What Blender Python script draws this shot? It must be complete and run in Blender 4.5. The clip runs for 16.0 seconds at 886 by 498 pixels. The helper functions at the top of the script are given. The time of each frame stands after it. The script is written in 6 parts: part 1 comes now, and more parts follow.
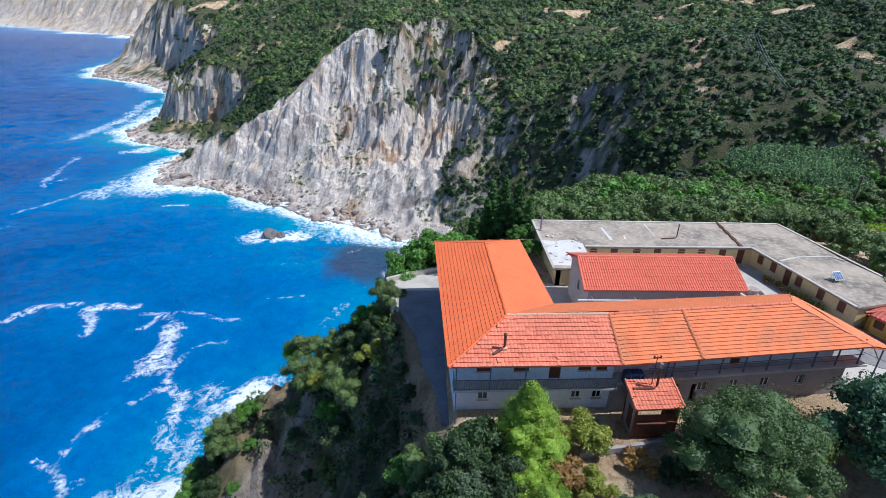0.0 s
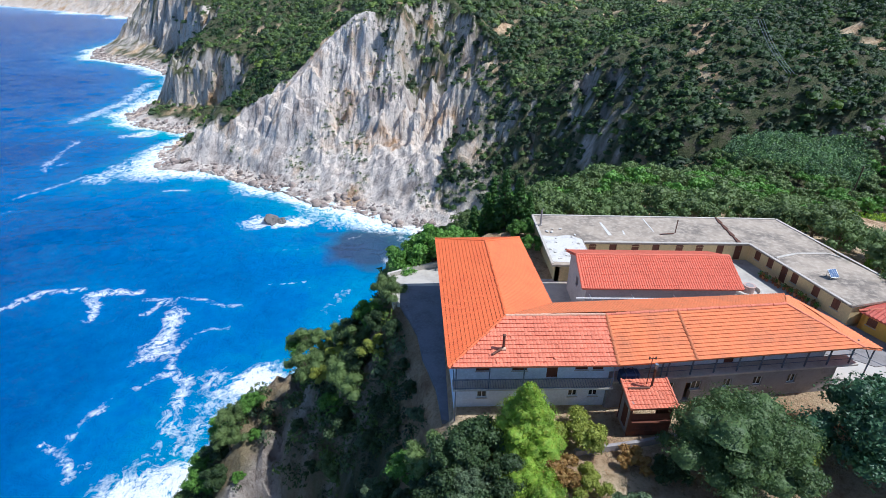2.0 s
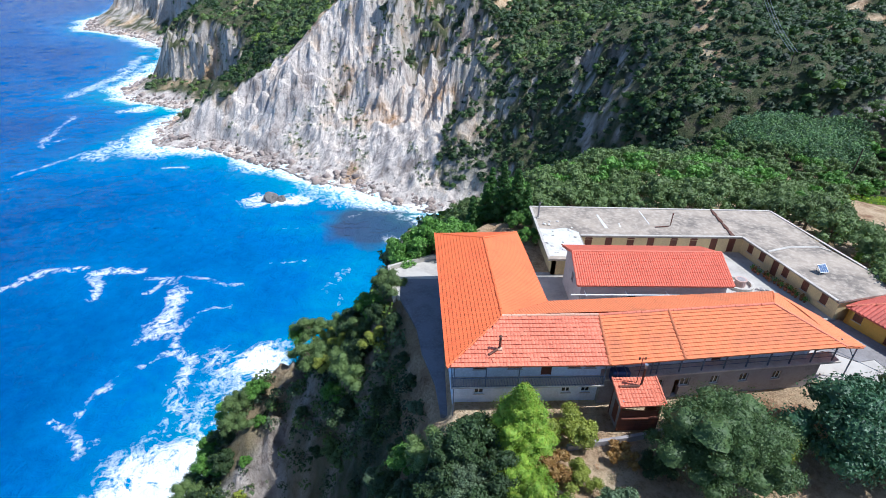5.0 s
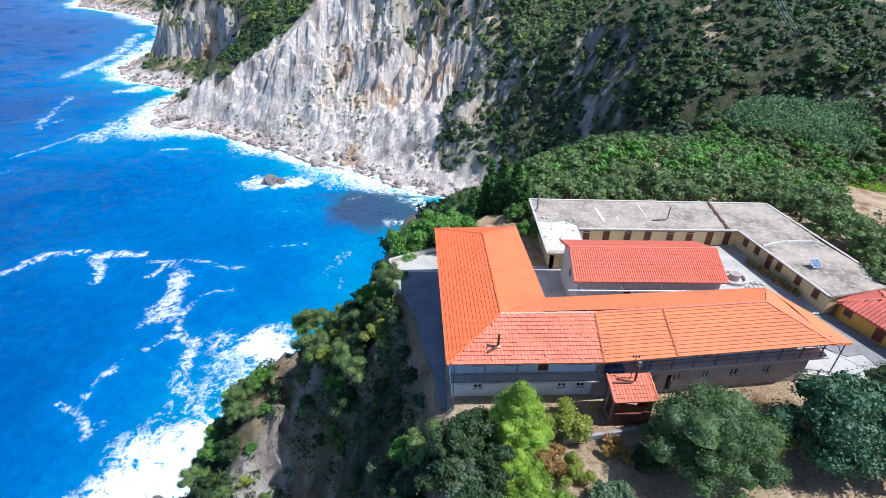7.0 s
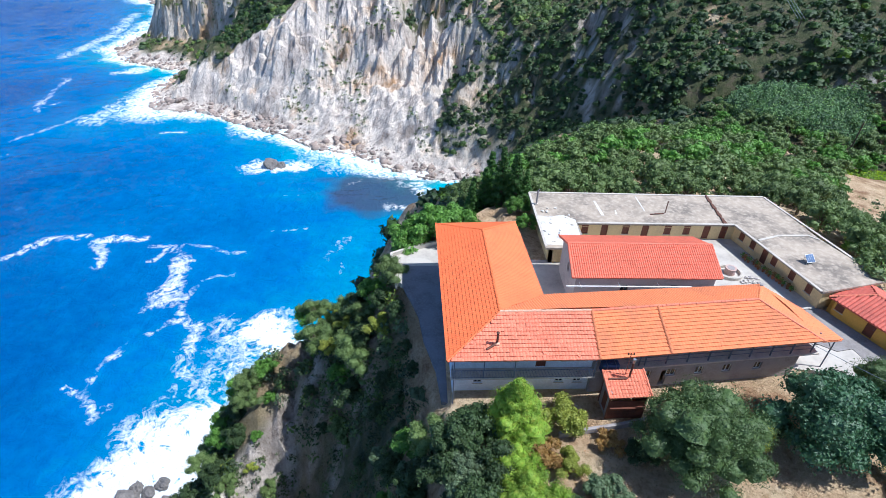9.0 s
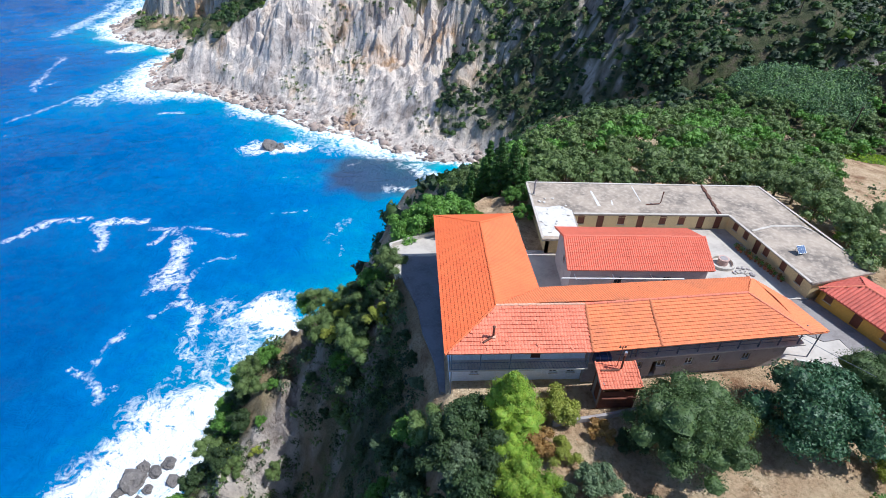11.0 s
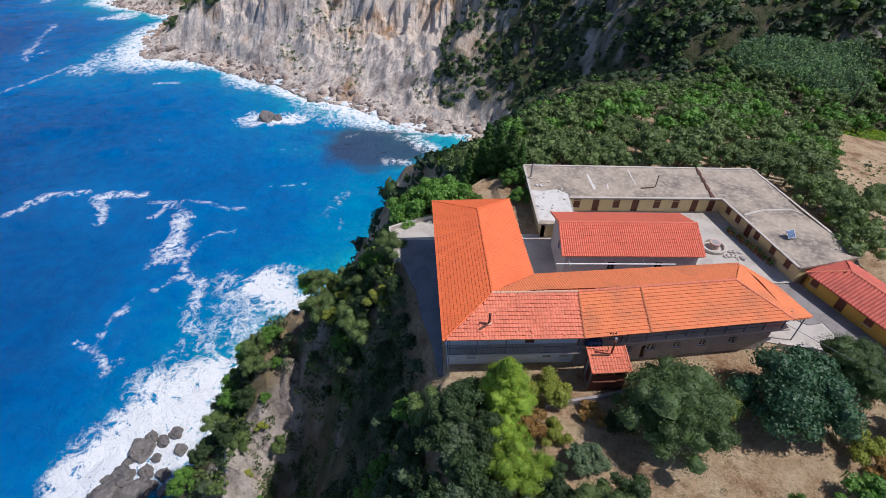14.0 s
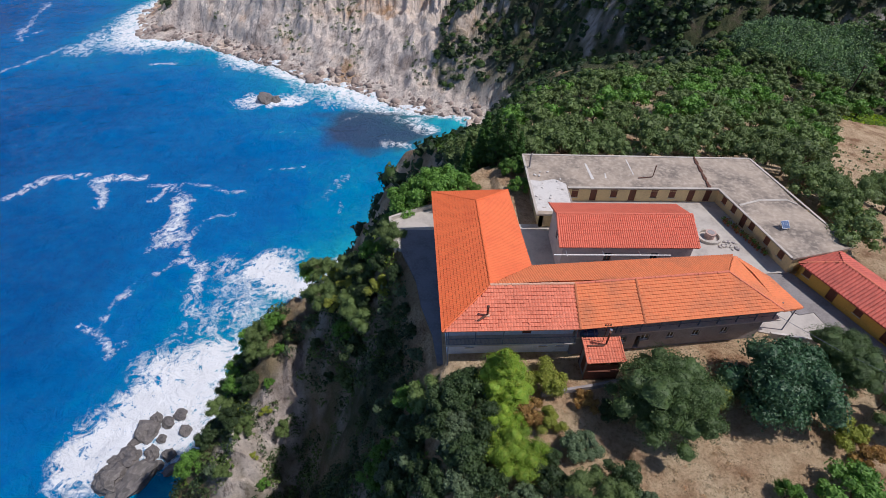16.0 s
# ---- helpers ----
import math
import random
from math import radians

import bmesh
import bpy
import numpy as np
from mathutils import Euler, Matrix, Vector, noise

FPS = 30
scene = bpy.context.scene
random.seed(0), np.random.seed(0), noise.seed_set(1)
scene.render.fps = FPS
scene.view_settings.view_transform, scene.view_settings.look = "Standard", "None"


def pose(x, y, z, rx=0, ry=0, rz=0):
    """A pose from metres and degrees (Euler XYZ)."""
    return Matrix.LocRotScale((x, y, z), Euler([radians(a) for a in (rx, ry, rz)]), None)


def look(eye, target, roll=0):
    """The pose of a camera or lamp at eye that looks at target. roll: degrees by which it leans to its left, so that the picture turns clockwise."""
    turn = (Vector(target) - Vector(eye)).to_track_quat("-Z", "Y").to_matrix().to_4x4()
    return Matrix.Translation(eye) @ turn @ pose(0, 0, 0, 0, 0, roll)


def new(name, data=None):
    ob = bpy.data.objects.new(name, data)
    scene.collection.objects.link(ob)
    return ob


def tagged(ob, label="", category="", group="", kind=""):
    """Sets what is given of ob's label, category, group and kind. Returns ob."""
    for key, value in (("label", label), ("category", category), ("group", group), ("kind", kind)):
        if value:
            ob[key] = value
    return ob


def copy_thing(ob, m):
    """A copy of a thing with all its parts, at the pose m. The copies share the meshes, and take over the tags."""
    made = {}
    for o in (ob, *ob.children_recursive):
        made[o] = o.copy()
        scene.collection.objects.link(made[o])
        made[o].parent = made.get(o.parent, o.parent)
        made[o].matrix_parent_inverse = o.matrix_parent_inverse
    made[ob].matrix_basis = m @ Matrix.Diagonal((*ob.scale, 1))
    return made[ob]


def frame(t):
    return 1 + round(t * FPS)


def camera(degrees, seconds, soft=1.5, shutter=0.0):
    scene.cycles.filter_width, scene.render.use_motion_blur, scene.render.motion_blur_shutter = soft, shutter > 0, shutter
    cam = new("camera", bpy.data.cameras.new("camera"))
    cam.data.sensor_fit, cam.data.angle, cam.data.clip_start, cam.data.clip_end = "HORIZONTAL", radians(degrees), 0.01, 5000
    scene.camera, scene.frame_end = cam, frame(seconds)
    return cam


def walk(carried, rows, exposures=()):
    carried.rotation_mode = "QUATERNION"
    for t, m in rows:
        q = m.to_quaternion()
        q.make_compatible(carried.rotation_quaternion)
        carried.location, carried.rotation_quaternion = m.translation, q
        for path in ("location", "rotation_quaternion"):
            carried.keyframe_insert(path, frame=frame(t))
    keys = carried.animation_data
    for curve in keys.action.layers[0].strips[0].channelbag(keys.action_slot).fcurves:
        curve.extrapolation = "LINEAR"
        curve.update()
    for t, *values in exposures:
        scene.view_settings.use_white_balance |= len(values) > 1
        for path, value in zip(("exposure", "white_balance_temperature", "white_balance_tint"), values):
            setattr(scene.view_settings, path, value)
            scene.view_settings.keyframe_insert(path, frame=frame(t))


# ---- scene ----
cam = camera(79.3, 16.0, soft=0.8)
PATH = [
    (0, (2.107, 0.621, 23.234), (2.192, 2.419, 22.363), 1.0),
    (0.5, (2.12, 0.663, 23.573), (2.204, 2.454, 22.687), 1.0),
    (1, (2.121, 0.649, 23.953), (2.204, 2.434, 23.054), 1.1),
    (1.5, (2.119, 0.649, 24.341), (2.202, 2.427, 23.428), 1.1),
    (2, (2.107, 0.642, 24.771), (2.189, 2.412, 23.844), 1.1),
    (2.5, (2.076, 0.649, 25.192), (2.159, 2.413, 24.252), 1.1),
    (3, (2.079, 0.668, 25.614), (2.161, 2.425, 24.66), 1.1),
    (3.5, (2.092, 0.638, 26.101), (2.174, 2.386, 25.134), 1.1),
    (4, (2.118, 0.639, 26.521), (2.2, 2.379, 25.539), 1.2),
    (4.5, (2.117, 0.646, 26.931), (2.2, 2.377, 25.933), 1.2),
    (5, (2.132, 0.684, 27.322), (2.215, 2.406, 26.308), 1.2),
    (7.5, (2.039, 0.692, 29.718), (2.122, 2.363, 28.623), 1.3),
    (8, (2.013, 0.707, 30.133), (2.096, 2.369, 29.024), 1.3),
    (8.5, (1.993, 0.716, 30.568), (2.076, 2.368, 29.444), 1.4),
    (9, (1.973, 0.721, 30.98), (2.056, 2.363, 29.842), 1.4),
    (11.5, (2.132, 0.684, 33.207), (2.215, 2.267, 31.987), 1.4),
    (12, (2.096, 0.689, 33.585), (2.179, 2.26, 32.35), 1.5),
    (12.5, (2.062, 0.699, 33.957), (2.146, 2.258, 32.706), 1.5),
    (13, (2.095, 0.724, 34.333), (2.179, 2.27, 33.067), 1.5),
    (13.5, (2.153, 0.711, 34.687), (2.238, 2.244, 33.405), 1.5),
    (14, (2.165, 0.739, 35.081), (2.251, 2.26, 33.785), 1.5),
    (14.5, (2.16, 0.737, 35.461), (2.246, 2.245, 34.151), 1.5),
    (15, (2.171, 0.725, 35.855), (2.257, 2.221, 34.531), 1.5),
    (15.5, (2.166, 0.735, 36.24), (2.252, 2.219, 34.901), 1.5),
    (16, (2.149, 0.783, 36.56), (2.236, 2.255, 35.209), 1.6),
]
EXPOSURES = [(0, -0.18, 5300, 10), (2, -0.06, 5300, 10), (3.5, 0.08, 5250, 10), (5, 0.12, 5250, 10), (9, 0.23, 5300, 10), (11.5, -0.02, 5500, 12), (12.5, -0.24, 5650, 14), (14.5, -0.50, 5800, 17), (16, -0.57, 5850, 18)]
walk(cam, [(t, look(eye, target, roll)) for t, eye, target, roll in PATH], EXPOSURES)

# ---- light ----
world = bpy.data.worlds.new("sky")
scene.world = world
world.use_nodes = True
wn = world.node_tree
sky = wn.nodes.new("ShaderNodeTexSky")
sky.sky_type = "NISHITA"
sky.sun_disc = False
sky.ozone_density = 3.0
SUN = Vector((3.0, -0.55, 4.8)).normalized()
sky.sun_elevation = math.asin(SUN.z)
sky.sun_rotation = math.atan2(SUN.x, SUN.y)
wn.links.new(sky.outputs[0], wn.nodes["Background"].inputs[0])
wn.nodes["Background"].inputs[1].default_value = 0.11
sun_data = bpy.data.lights.new("sun", "SUN")
sun_data.energy, sun_data.angle, sun_data.color = 5.2, radians(0.5), (1.0, 0.92, 0.80)
sun = new("sun", sun_data)
sun.matrix_world = look(SUN * 200, (0, 0, 0))


# ---- materials ----
def node(nt, kind, **sets):
    n = nt.nodes.new(kind)
    for key, value in sets.items():
        n.inputs[key.replace("_", " ")].default_value = value
    return n


def mat(name, base, second=None, scale=1.0, fine=8.0, rough=0.8, bump=0.3, third=None, island=0.0, metal=0.0, stretch=None, spots=0.55, bump_scale=None, distance=0.02, translucent=0.0):
    """Base colour broken up at two scales, with grain as relief."""
    m = bpy.data.materials.new(name)
    m.use_nodes = True
    nt = m.node_tree
    b = nt.nodes["Principled BSDF"]
    b.inputs["Roughness"].default_value, b.inputs["Metallic"].default_value = rough, metal
    tc = nt.nodes.new("ShaderNodeTexCoord")
    mp = nt.nodes.new("ShaderNodeMapping")
    nt.links.new(tc.outputs["Object"], mp.inputs[0])
    if stretch:
        mp.inputs["Scale"].default_value = stretch
    second, third = second or tuple(c * 0.7 for c in base), third or tuple(min(1, c * 1.15) for c in base)
    big = node(nt, "ShaderNodeTexNoise", Scale=scale, Detail=4.0, Roughness=0.6)
    small = node(nt, "ShaderNodeTexNoise", Scale=fine, Detail=3.0, Roughness=0.6)
    for n in (big, small):
        nt.links.new(mp.outputs[0], n.inputs["Vector"])
    ramp = nt.nodes.new("ShaderNodeValToRGB")
    ramp.color_ramp.elements[0].position, ramp.color_ramp.elements[1].position = spots - 0.12, spots + 0.14
    ramp.color_ramp.elements[0].color, ramp.color_ramp.elements[1].color = (*base, 1), (*second, 1)
    nt.links.new(big.outputs[0], ramp.inputs[0])
    mix = nt.nodes.new("ShaderNodeMix")
    mix.data_type = "RGBA"
    r2 = nt.nodes.new("ShaderNodeMapRange")
    r2.inputs[1].default_value, r2.inputs[2].default_value, r2.inputs[4].default_value = 0.45, 0.7, 0.7
    nt.links.new(small.outputs[0], r2.inputs[0])
    nt.links.new(r2.outputs[0], mix.inputs["Factor"])
    nt.links.new(ramp.outputs[0], mix.inputs["A"])
    mix.inputs["B"].default_value = (*third, 1)
    last = mix.outputs["Result"]
    if island:
        tone = nt.nodes.new("ShaderNodeAttribute")
        tone.attribute_name = "tone"
        hue = nt.nodes.new("ShaderNodeHueSaturation")
        for sock, gain, base_value in (("Value", 0.9, 1.0), ("Hue", -0.035, 0.5), ("Saturation", 0.25, 1.0)):
            shift = nt.nodes.new("ShaderNodeMath")
            shift.operation = "MULTIPLY_ADD"
            shift.inputs[1].default_value, shift.inputs[2].default_value = gain, base_value
            nt.links.new(tone.outputs["Fac"], shift.inputs[0])
            nt.links.new(shift.outputs[0], hue.inputs[sock])
        nt.links.new(last, hue.inputs["Color"])
        last = hue.outputs[0]
        geo, oi = nt.nodes.new("ShaderNodeNewGeometry"), nt.nodes.new("ShaderNodeObjectInfo")
        add = node(nt, "ShaderNodeMath")
        nt.links.new(geo.outputs["Random Per Island"], add.inputs[0])
        nt.links.new(oi.outputs["Random"], add.inputs[1])
        rng = nt.nodes.new("ShaderNodeMapRange")
        rng.inputs[2].default_value, rng.inputs[3].default_value, rng.inputs[4].default_value = 2.0, 1 - island, 1 + island
        nt.links.new(add.outputs[0], rng.inputs[0])
        hsv = nt.nodes.new("ShaderNodeHueSaturation")
        nt.links.new(rng.outputs[0], hsv.inputs["Value"])
        nt.links.new(last, hsv.inputs["Color"])
        last = hsv.outputs[0]
    nt.links.new(last, b.inputs["Base Color"])
    if bump:
        bp = nt.nodes.new("ShaderNodeBump")
        bp.inputs["Strength"].default_value, bp.inputs["Distance"].default_value = bump, distance
        src = small
        if bump_scale:
            src = node(nt, "ShaderNodeTexNoise", Scale=bump_scale, Detail=6.0, Roughness=0.65)
            nt.links.new(mp.outputs[0], src.inputs["Vector"])
        nt.links.new(src.outputs[0], bp.inputs["Height"])
        nt.links.new(bp.outputs[0], b.inputs["Normal"])
    if translucent:
        tr = nt.nodes.new("ShaderNodeBsdfTranslucent")
        nt.links.new(last, tr.inputs[0])
        mx = nt.nodes.new("ShaderNodeMixShader")
        mx.inputs[0].default_value = translucent
        nt.links.new(b.outputs[0], mx.inputs[1])
        nt.links.new(tr.outputs[0], mx.inputs[2])
        nt.links.new(mx.outputs[0], nt.nodes["Material Output"].inputs[0])
    return m


TILE_NEW = mat("new orange roof tile", (0.80, 0.165, 0.045), (0.72, 0.135, 0.038), 0.5, 12, 0.7, 0.2, (0.78, 0.19, 0.05), 0.07)
TILE_OLD = mat("weathered red roof tile", (0.74, 0.205, 0.11), (0.60, 0.155, 0.08), 0.45, 9, 0.8, 0.3, (0.80, 0.30, 0.19), 0.2)
TILE_ORANGE = mat("stained orange roof tile", (0.74, 0.21, 0.075), (0.44, 0.155, 0.075), 0.24, 5, 0.8, 0.3, (0.72, 0.24, 0.085), 0.10, spots=0.60)
TILE_RED = mat("deep red church roof tile", (0.72, 0.16, 0.085), (0.64, 0.135, 0.07), 0.6, 10, 0.65, 0.2, (0.76, 0.23, 0.14), 0.08)
TILE_DULL = mat("dull red outbuilding roof tile", (0.60, 0.13, 0.085), (0.46, 0.10, 0.07), 0.5, 8, 0.8, 0.3, (0.68, 0.20, 0.14), 0.18)
CAP = mat("brown orange cap tile", (0.52, 0.165, 0.065), (0.38, 0.12, 0.05), 1.2, 9, 0.8, 0.3, island=0.15)
MORTAR = mat("pale ridge mortar", (0.70, 0.46, 0.32), (0.58, 0.22, 0.11), 2.6, 14, 0.9, 0.4)
WHITEWASH = mat("white painted plaster", (0.78, 0.81, 0.86), (0.64, 0.67, 0.71), 0.5, 6, 0.85, 0.25)
CREAM = mat("cream painted plaster", (0.72, 0.55, 0.28), (0.60, 0.45, 0.24), 0.5, 6, 0.85, 0.25)
OCHRE = mat("ochre yellow painted plaster", (0.70, 0.40, 0.07), (0.60, 0.33, 0.06), 0.5, 6, 0.85, 0.25)
RENDER = mat("bare grey cement render", (0.34, 0.31, 0.30), (0.24, 0.21, 0.20), 0.7, 7, 0.9, 0.3)
STONE_WALL = mat("pinkish grey church plaster", (0.46, 0.38, 0.36), (0.36, 0.30, 0.29), 0.8, 6, 0.9, 0.35)
CONCRETE = mat("stained concrete roof", (0.42, 0.345, 0.265), (0.20, 0.168, 0.135), 0.30, 2.0, 0.92, 0.4, (0.55, 0.465, 0.37), spots=0.5)
CONCRETE_EDGE = mat("worn concrete edge", (0.55, 0.50, 0.43), (0.40, 0.36, 0.30), 0.9, 6, 0.9, 0.4)
# pale cement in truth; the sea wing's shade is put into this dark colour
TERRACE_SHADED = mat("terrace cement darkened for shade", (0.20, 0.20, 0.215), (0.12, 0.12, 0.13), 0.4, 4, 0.9, 0.3)
LIME = mat("white lime wash", (0.64, 0.61, 0.56), (0.40, 0.37, 0.33), 0.9, 5, 0.9, 0.4, spots=0.6)
PAVING = mat("pale courtyard paving", (0.52, 0.48, 0.42), (0.36, 0.32, 0.28), 0.55, 3.2, 0.9, 0.4, (0.50, 0.46, 0.40), spots=0.54)
COBBLE = mat("worn grey cobbles", (0.27, 0.25, 0.24), (0.19, 0.17, 0.16), 0.7, 6, 0.9, 0.6)
WOOD_DARK = mat("brown stained wood", (0.16, 0.05, 0.025), (0.11, 0.035, 0.02), 2.0, 20, 0.6, 0.3, stretch=(1, 1, 0.2))
GLASS = mat("dark window glass", (0.02, 0.025, 0.03), rough=0.08, bump=0)
STEEL = mat("painted grey steel", (0.20, 0.23, 0.28), (0.10, 0.11, 0.13), 2, 12, 0.55, 0.1, metal=0.3)
RUST = mat("rusted flue pipe", (0.16, 0.07, 0.045), (0.09, 0.045, 0.03), 4, 20, 0.7, 0.3, metal=0.3)
GALVANISED = mat("galvanised pipe", (0.55, 0.56, 0.57), rough=0.35, bump=0.1, metal=0.8)
TANK = mat("blue plastic tank", (0.03, 0.06, 0.14), rough=0.45, bump=0.05)
WHITE_PLASTIC = mat("white plastic", (0.8, 0.8, 0.78), rough=0.4, bump=0.05)
PANEL_BLUE = mat("solar cell glass", (0.12, 0.18, 0.30), rough=0.15, bump=0)
BARK = mat("grey brown bark", (0.16, 0.12, 0.085), (0.10, 0.075, 0.055), 2, 14, 0.95, 0.6)
POLE_WOOD = mat("tarred pole wood", (0.09, 0.065, 0.045), rough=0.9)


def leaf(name, base, dark, light, island=0.35, gloss=0.55, bump=0.6, fine=3.0):
    return mat(name, base, dark, 0.35, fine, gloss, bump, light, island, translucent=0.25, distance=0.3)


LEAF_OLIVE = leaf("dark grey green olive leaf", (0.080, 0.135, 0.036), (0.048, 0.088, 0.024), (0.128, 0.188, 0.062))
LEAF_GROVE = leaf("grey green grove leaf", (0.145, 0.215, 0.058), (0.092, 0.150, 0.040), (0.215, 0.290, 0.092))
LEAF_PINE = leaf("bright green conifer leaf", (0.265, 0.425, 0.033), (0.150, 0.280, 0.024), (0.430, 0.455, 0.050))
LEAF_BUSH = leaf("mid green shrub leaf", (0.129, 0.277, 0.039), (0.076, 0.181, 0.029), (0.230, 0.418, 0.059))
LEAF_YELLOW = leaf("yellow green shrub leaf", (0.356, 0.402, 0.055), (0.231, 0.284, 0.046), (0.502, 0.520, 0.092))
LEAF_DARK = leaf("dark blue green leaf", (0.065, 0.157, 0.065), (0.037, 0.095, 0.041), (0.167, 0.294, 0.145), gloss=0.4)
LEAF_SILVER = leaf("silver green leaf", (0.150, 0.215, 0.105), (0.095, 0.140, 0.072), (0.235, 0.315, 0.160))
LEAF_BROWN = leaf("dry brown leaf", (0.372, 0.210, 0.056), (0.242, 0.126, 0.041), (0.484, 0.336, 0.097))
LEAF_CYPRESS = leaf("deep green cypress leaf", (0.065, 0.157, 0.024), (0.037, 0.095, 0.017), (0.112, 0.232, 0.032))
LEAF_REED = leaf("pale green reed leaf", (0.130, 0.235, 0.088), (0.080, 0.155, 0.052), (0.215, 0.325, 0.145))
LEAF_MAQUIS = leaf("maquis leaf", (0.038, 0.080, 0.018), (0.023, 0.052, 0.013), (0.063, 0.112, 0.030), 0.45, bump=0.9, fine=2.2)
LEAF_STRAW = leaf("dry straw", (0.52, 0.38, 0.20), (0.40, 0.28, 0.15), (0.62, 0.48, 0.28))
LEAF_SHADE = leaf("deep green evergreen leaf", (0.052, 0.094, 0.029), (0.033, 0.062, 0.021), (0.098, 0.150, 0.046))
LEAF_SCRUB = leaf("sparse garrigue leaf", (0.102, 0.165, 0.045), (0.068, 0.113, 0.029), (0.152, 0.222, 0.074), 0.4, bump=0.9, fine=2.2)


# ---- mesh helpers ----
def finish(name, bm, material, smooth=False):
    me = bpy.data.meshes.new(name)
    bm.to_mesh(me)
    bm.free()
    for m in material if isinstance(material, (list, tuple)) else [material]:
        me.materials.append(m)
    if smooth:
        me.polygons.foreach_set("use_smooth", [True] * len(me.polygons))
    return me


def placed(ob):
    """Where an object stands, through its parents."""
    return (placed(ob.parent) @ ob.matrix_parent_inverse if ob.parent else Matrix()) @ ob.matrix_basis


def adopt(ob, parent):
    """Make ob a part of parent, where it stands."""
    if parent:
        ob.parent = parent
        ob.matrix_parent_inverse = placed(parent).inverted()


def part(name, bm, material, parent=None, label="", at=None, smooth=False):
    ob = new(name, finish(name, bm, material, smooth))
    if at is not None:
        ob.matrix_basis = at
    adopt(ob, parent)
    if label:
        ob["label"] = label
    return ob


def arrays(name, verts, faces, material, parent=None, label="", smooth=False):
    """A mesh object from numpy arrays; faces all with the same number of corners."""
    verts, faces = np.asarray(verts, dtype=np.float32), np.asarray(faces, dtype=np.int32)
    me = bpy.data.meshes.new(name)
    n, k = faces.shape
    me.vertices.add(len(verts))
    me.vertices.foreach_set("co", verts.ravel())
    me.loops.add(n * k)
    me.loops.foreach_set("vertex_index", faces.ravel())
    me.polygons.add(n)
    me.polygons.foreach_set("loop_start", np.arange(0, n * k, k, dtype=np.int32))
    if smooth:
        me.polygons.foreach_set("use_smooth", np.ones(n, dtype=bool))
    me.update(calc_edges=True)
    for m in material if isinstance(material, (list, tuple)) else [material]:
        me.materials.append(m)
    ob = new(name, me)
    adopt(ob, parent)
    if label:
        ob["label"] = label
    return ob


def thing(name, at, label, category, group="", kind=""):
    ob = new(name)
    ob.matrix_basis = at if isinstance(at, Matrix) else Matrix.Translation(at)
    ob.empty_display_size = 0.3
    return tagged(ob, label, category, group, kind)


def box(bm, lo, hi, bevel=0.0):
    v = [bm.verts.new((x, y, z)) for x in (lo[0], hi[0]) for y in (lo[1], hi[1]) for z in (lo[2], hi[2])]
    fs = [bm.faces.new([v[i] for i in f]) for f in ((0, 1, 3, 2), (4, 6, 7, 5), (0, 4, 5, 1), (2, 3, 7, 6), (0, 2, 6, 4), (1, 5, 7, 3))]
    if bevel:
        bmesh.ops.bevel(bm, geom=list({e for f in fs for e in f.edges}), offset=bevel, segments=1, affect="EDGES")
    return bm


def boxes(*pairs, bevel=0.0):
    bm = bmesh.new()
    for lo, hi in pairs:
        box(bm, lo, hi, bevel)
    return bm


def tube(bm, points, radius, sides=8, caps=True):
    """A pipe along points; radius is one number or one for each point."""
    pts = [Vector(p) for p in points]
    rad = radius if isinstance(radius, (list, tuple)) else [radius] * len(pts)
    rings = []
    for i, p in enumerate(pts):
        d = (pts[min(i + 1, len(pts) - 1)] - pts[max(i - 1, 0)]).normalized()
        a = d.cross(Vector((0, 0, 1)) if abs(d.z) < 0.9 else Vector((1, 0, 0))).normalized()
        b = d.cross(a)
        rings.append([bm.verts.new(p + rad[i] * (math.cos(2 * math.pi * k / sides) * a + math.sin(2 * math.pi * k / sides) * b)) for k in range(sides)])
    for r, s in zip(rings, rings[1:]):
        for k in range(sides):
            bm.faces.new((r[k], r[(k + 1) % sides], s[(k + 1) % sides], s[k]))
    if caps:
        bm.faces.new(rings[0])
        bm.faces.new(rings[-1][::-1])
    return bm


def prism(bm, outline, z0, z1):
    """An upright prism over a plan outline."""
    lo, hi = [bm.verts.new((x, y, z0)) for x, y in outline], [bm.verts.new((x, y, z1)) for x, y in outline]
    bm.faces.new(lo[::-1])
    bm.faces.new(hi)
    for i in range(len(lo)):
        j = (i + 1) % len(lo)
        bm.faces.new((lo[i], lo[j], hi[j], hi[i]))
    return bm


# ---- smooth noise on arrays ----
LATTICE = np.random.RandomState(7).rand(256, 256)


def vnoise(x, y):
    xi, yi = np.floor(x).astype(int), np.floor(y).astype(int)
    fx, fy = x - xi, y - yi
    fx, fy = fx * fx * (3 - 2 * fx), fy * fy * (3 - 2 * fy)
    a, b = LATTICE[xi % 256, yi % 256], LATTICE[(xi + 1) % 256, yi % 256]
    c, d = LATTICE[xi % 256, (yi + 1) % 256], LATTICE[(xi + 1) % 256, (yi + 1) % 256]
    return (a * (1 - fx) + b * fx) * (1 - fy) + (c * (1 - fx) + d * fx) * fy - 0.5


def fbm(x, y, octaves=4, gain=0.5):
    total, amp = 0.0, 1.0
    for k in range(octaves):
        total = total + amp * vnoise(x * 2 ** k + 17.3 * k, y * 2 ** k - 9.1 * k)
        amp *= gain
    return total


def smoothstep(a, b, x):
    t = np.clip((x - a) / (b - a), 0, 1)
    return t * t * (3 - 2 * t)


# ---- the lie of the land ----
SEA = -87.0
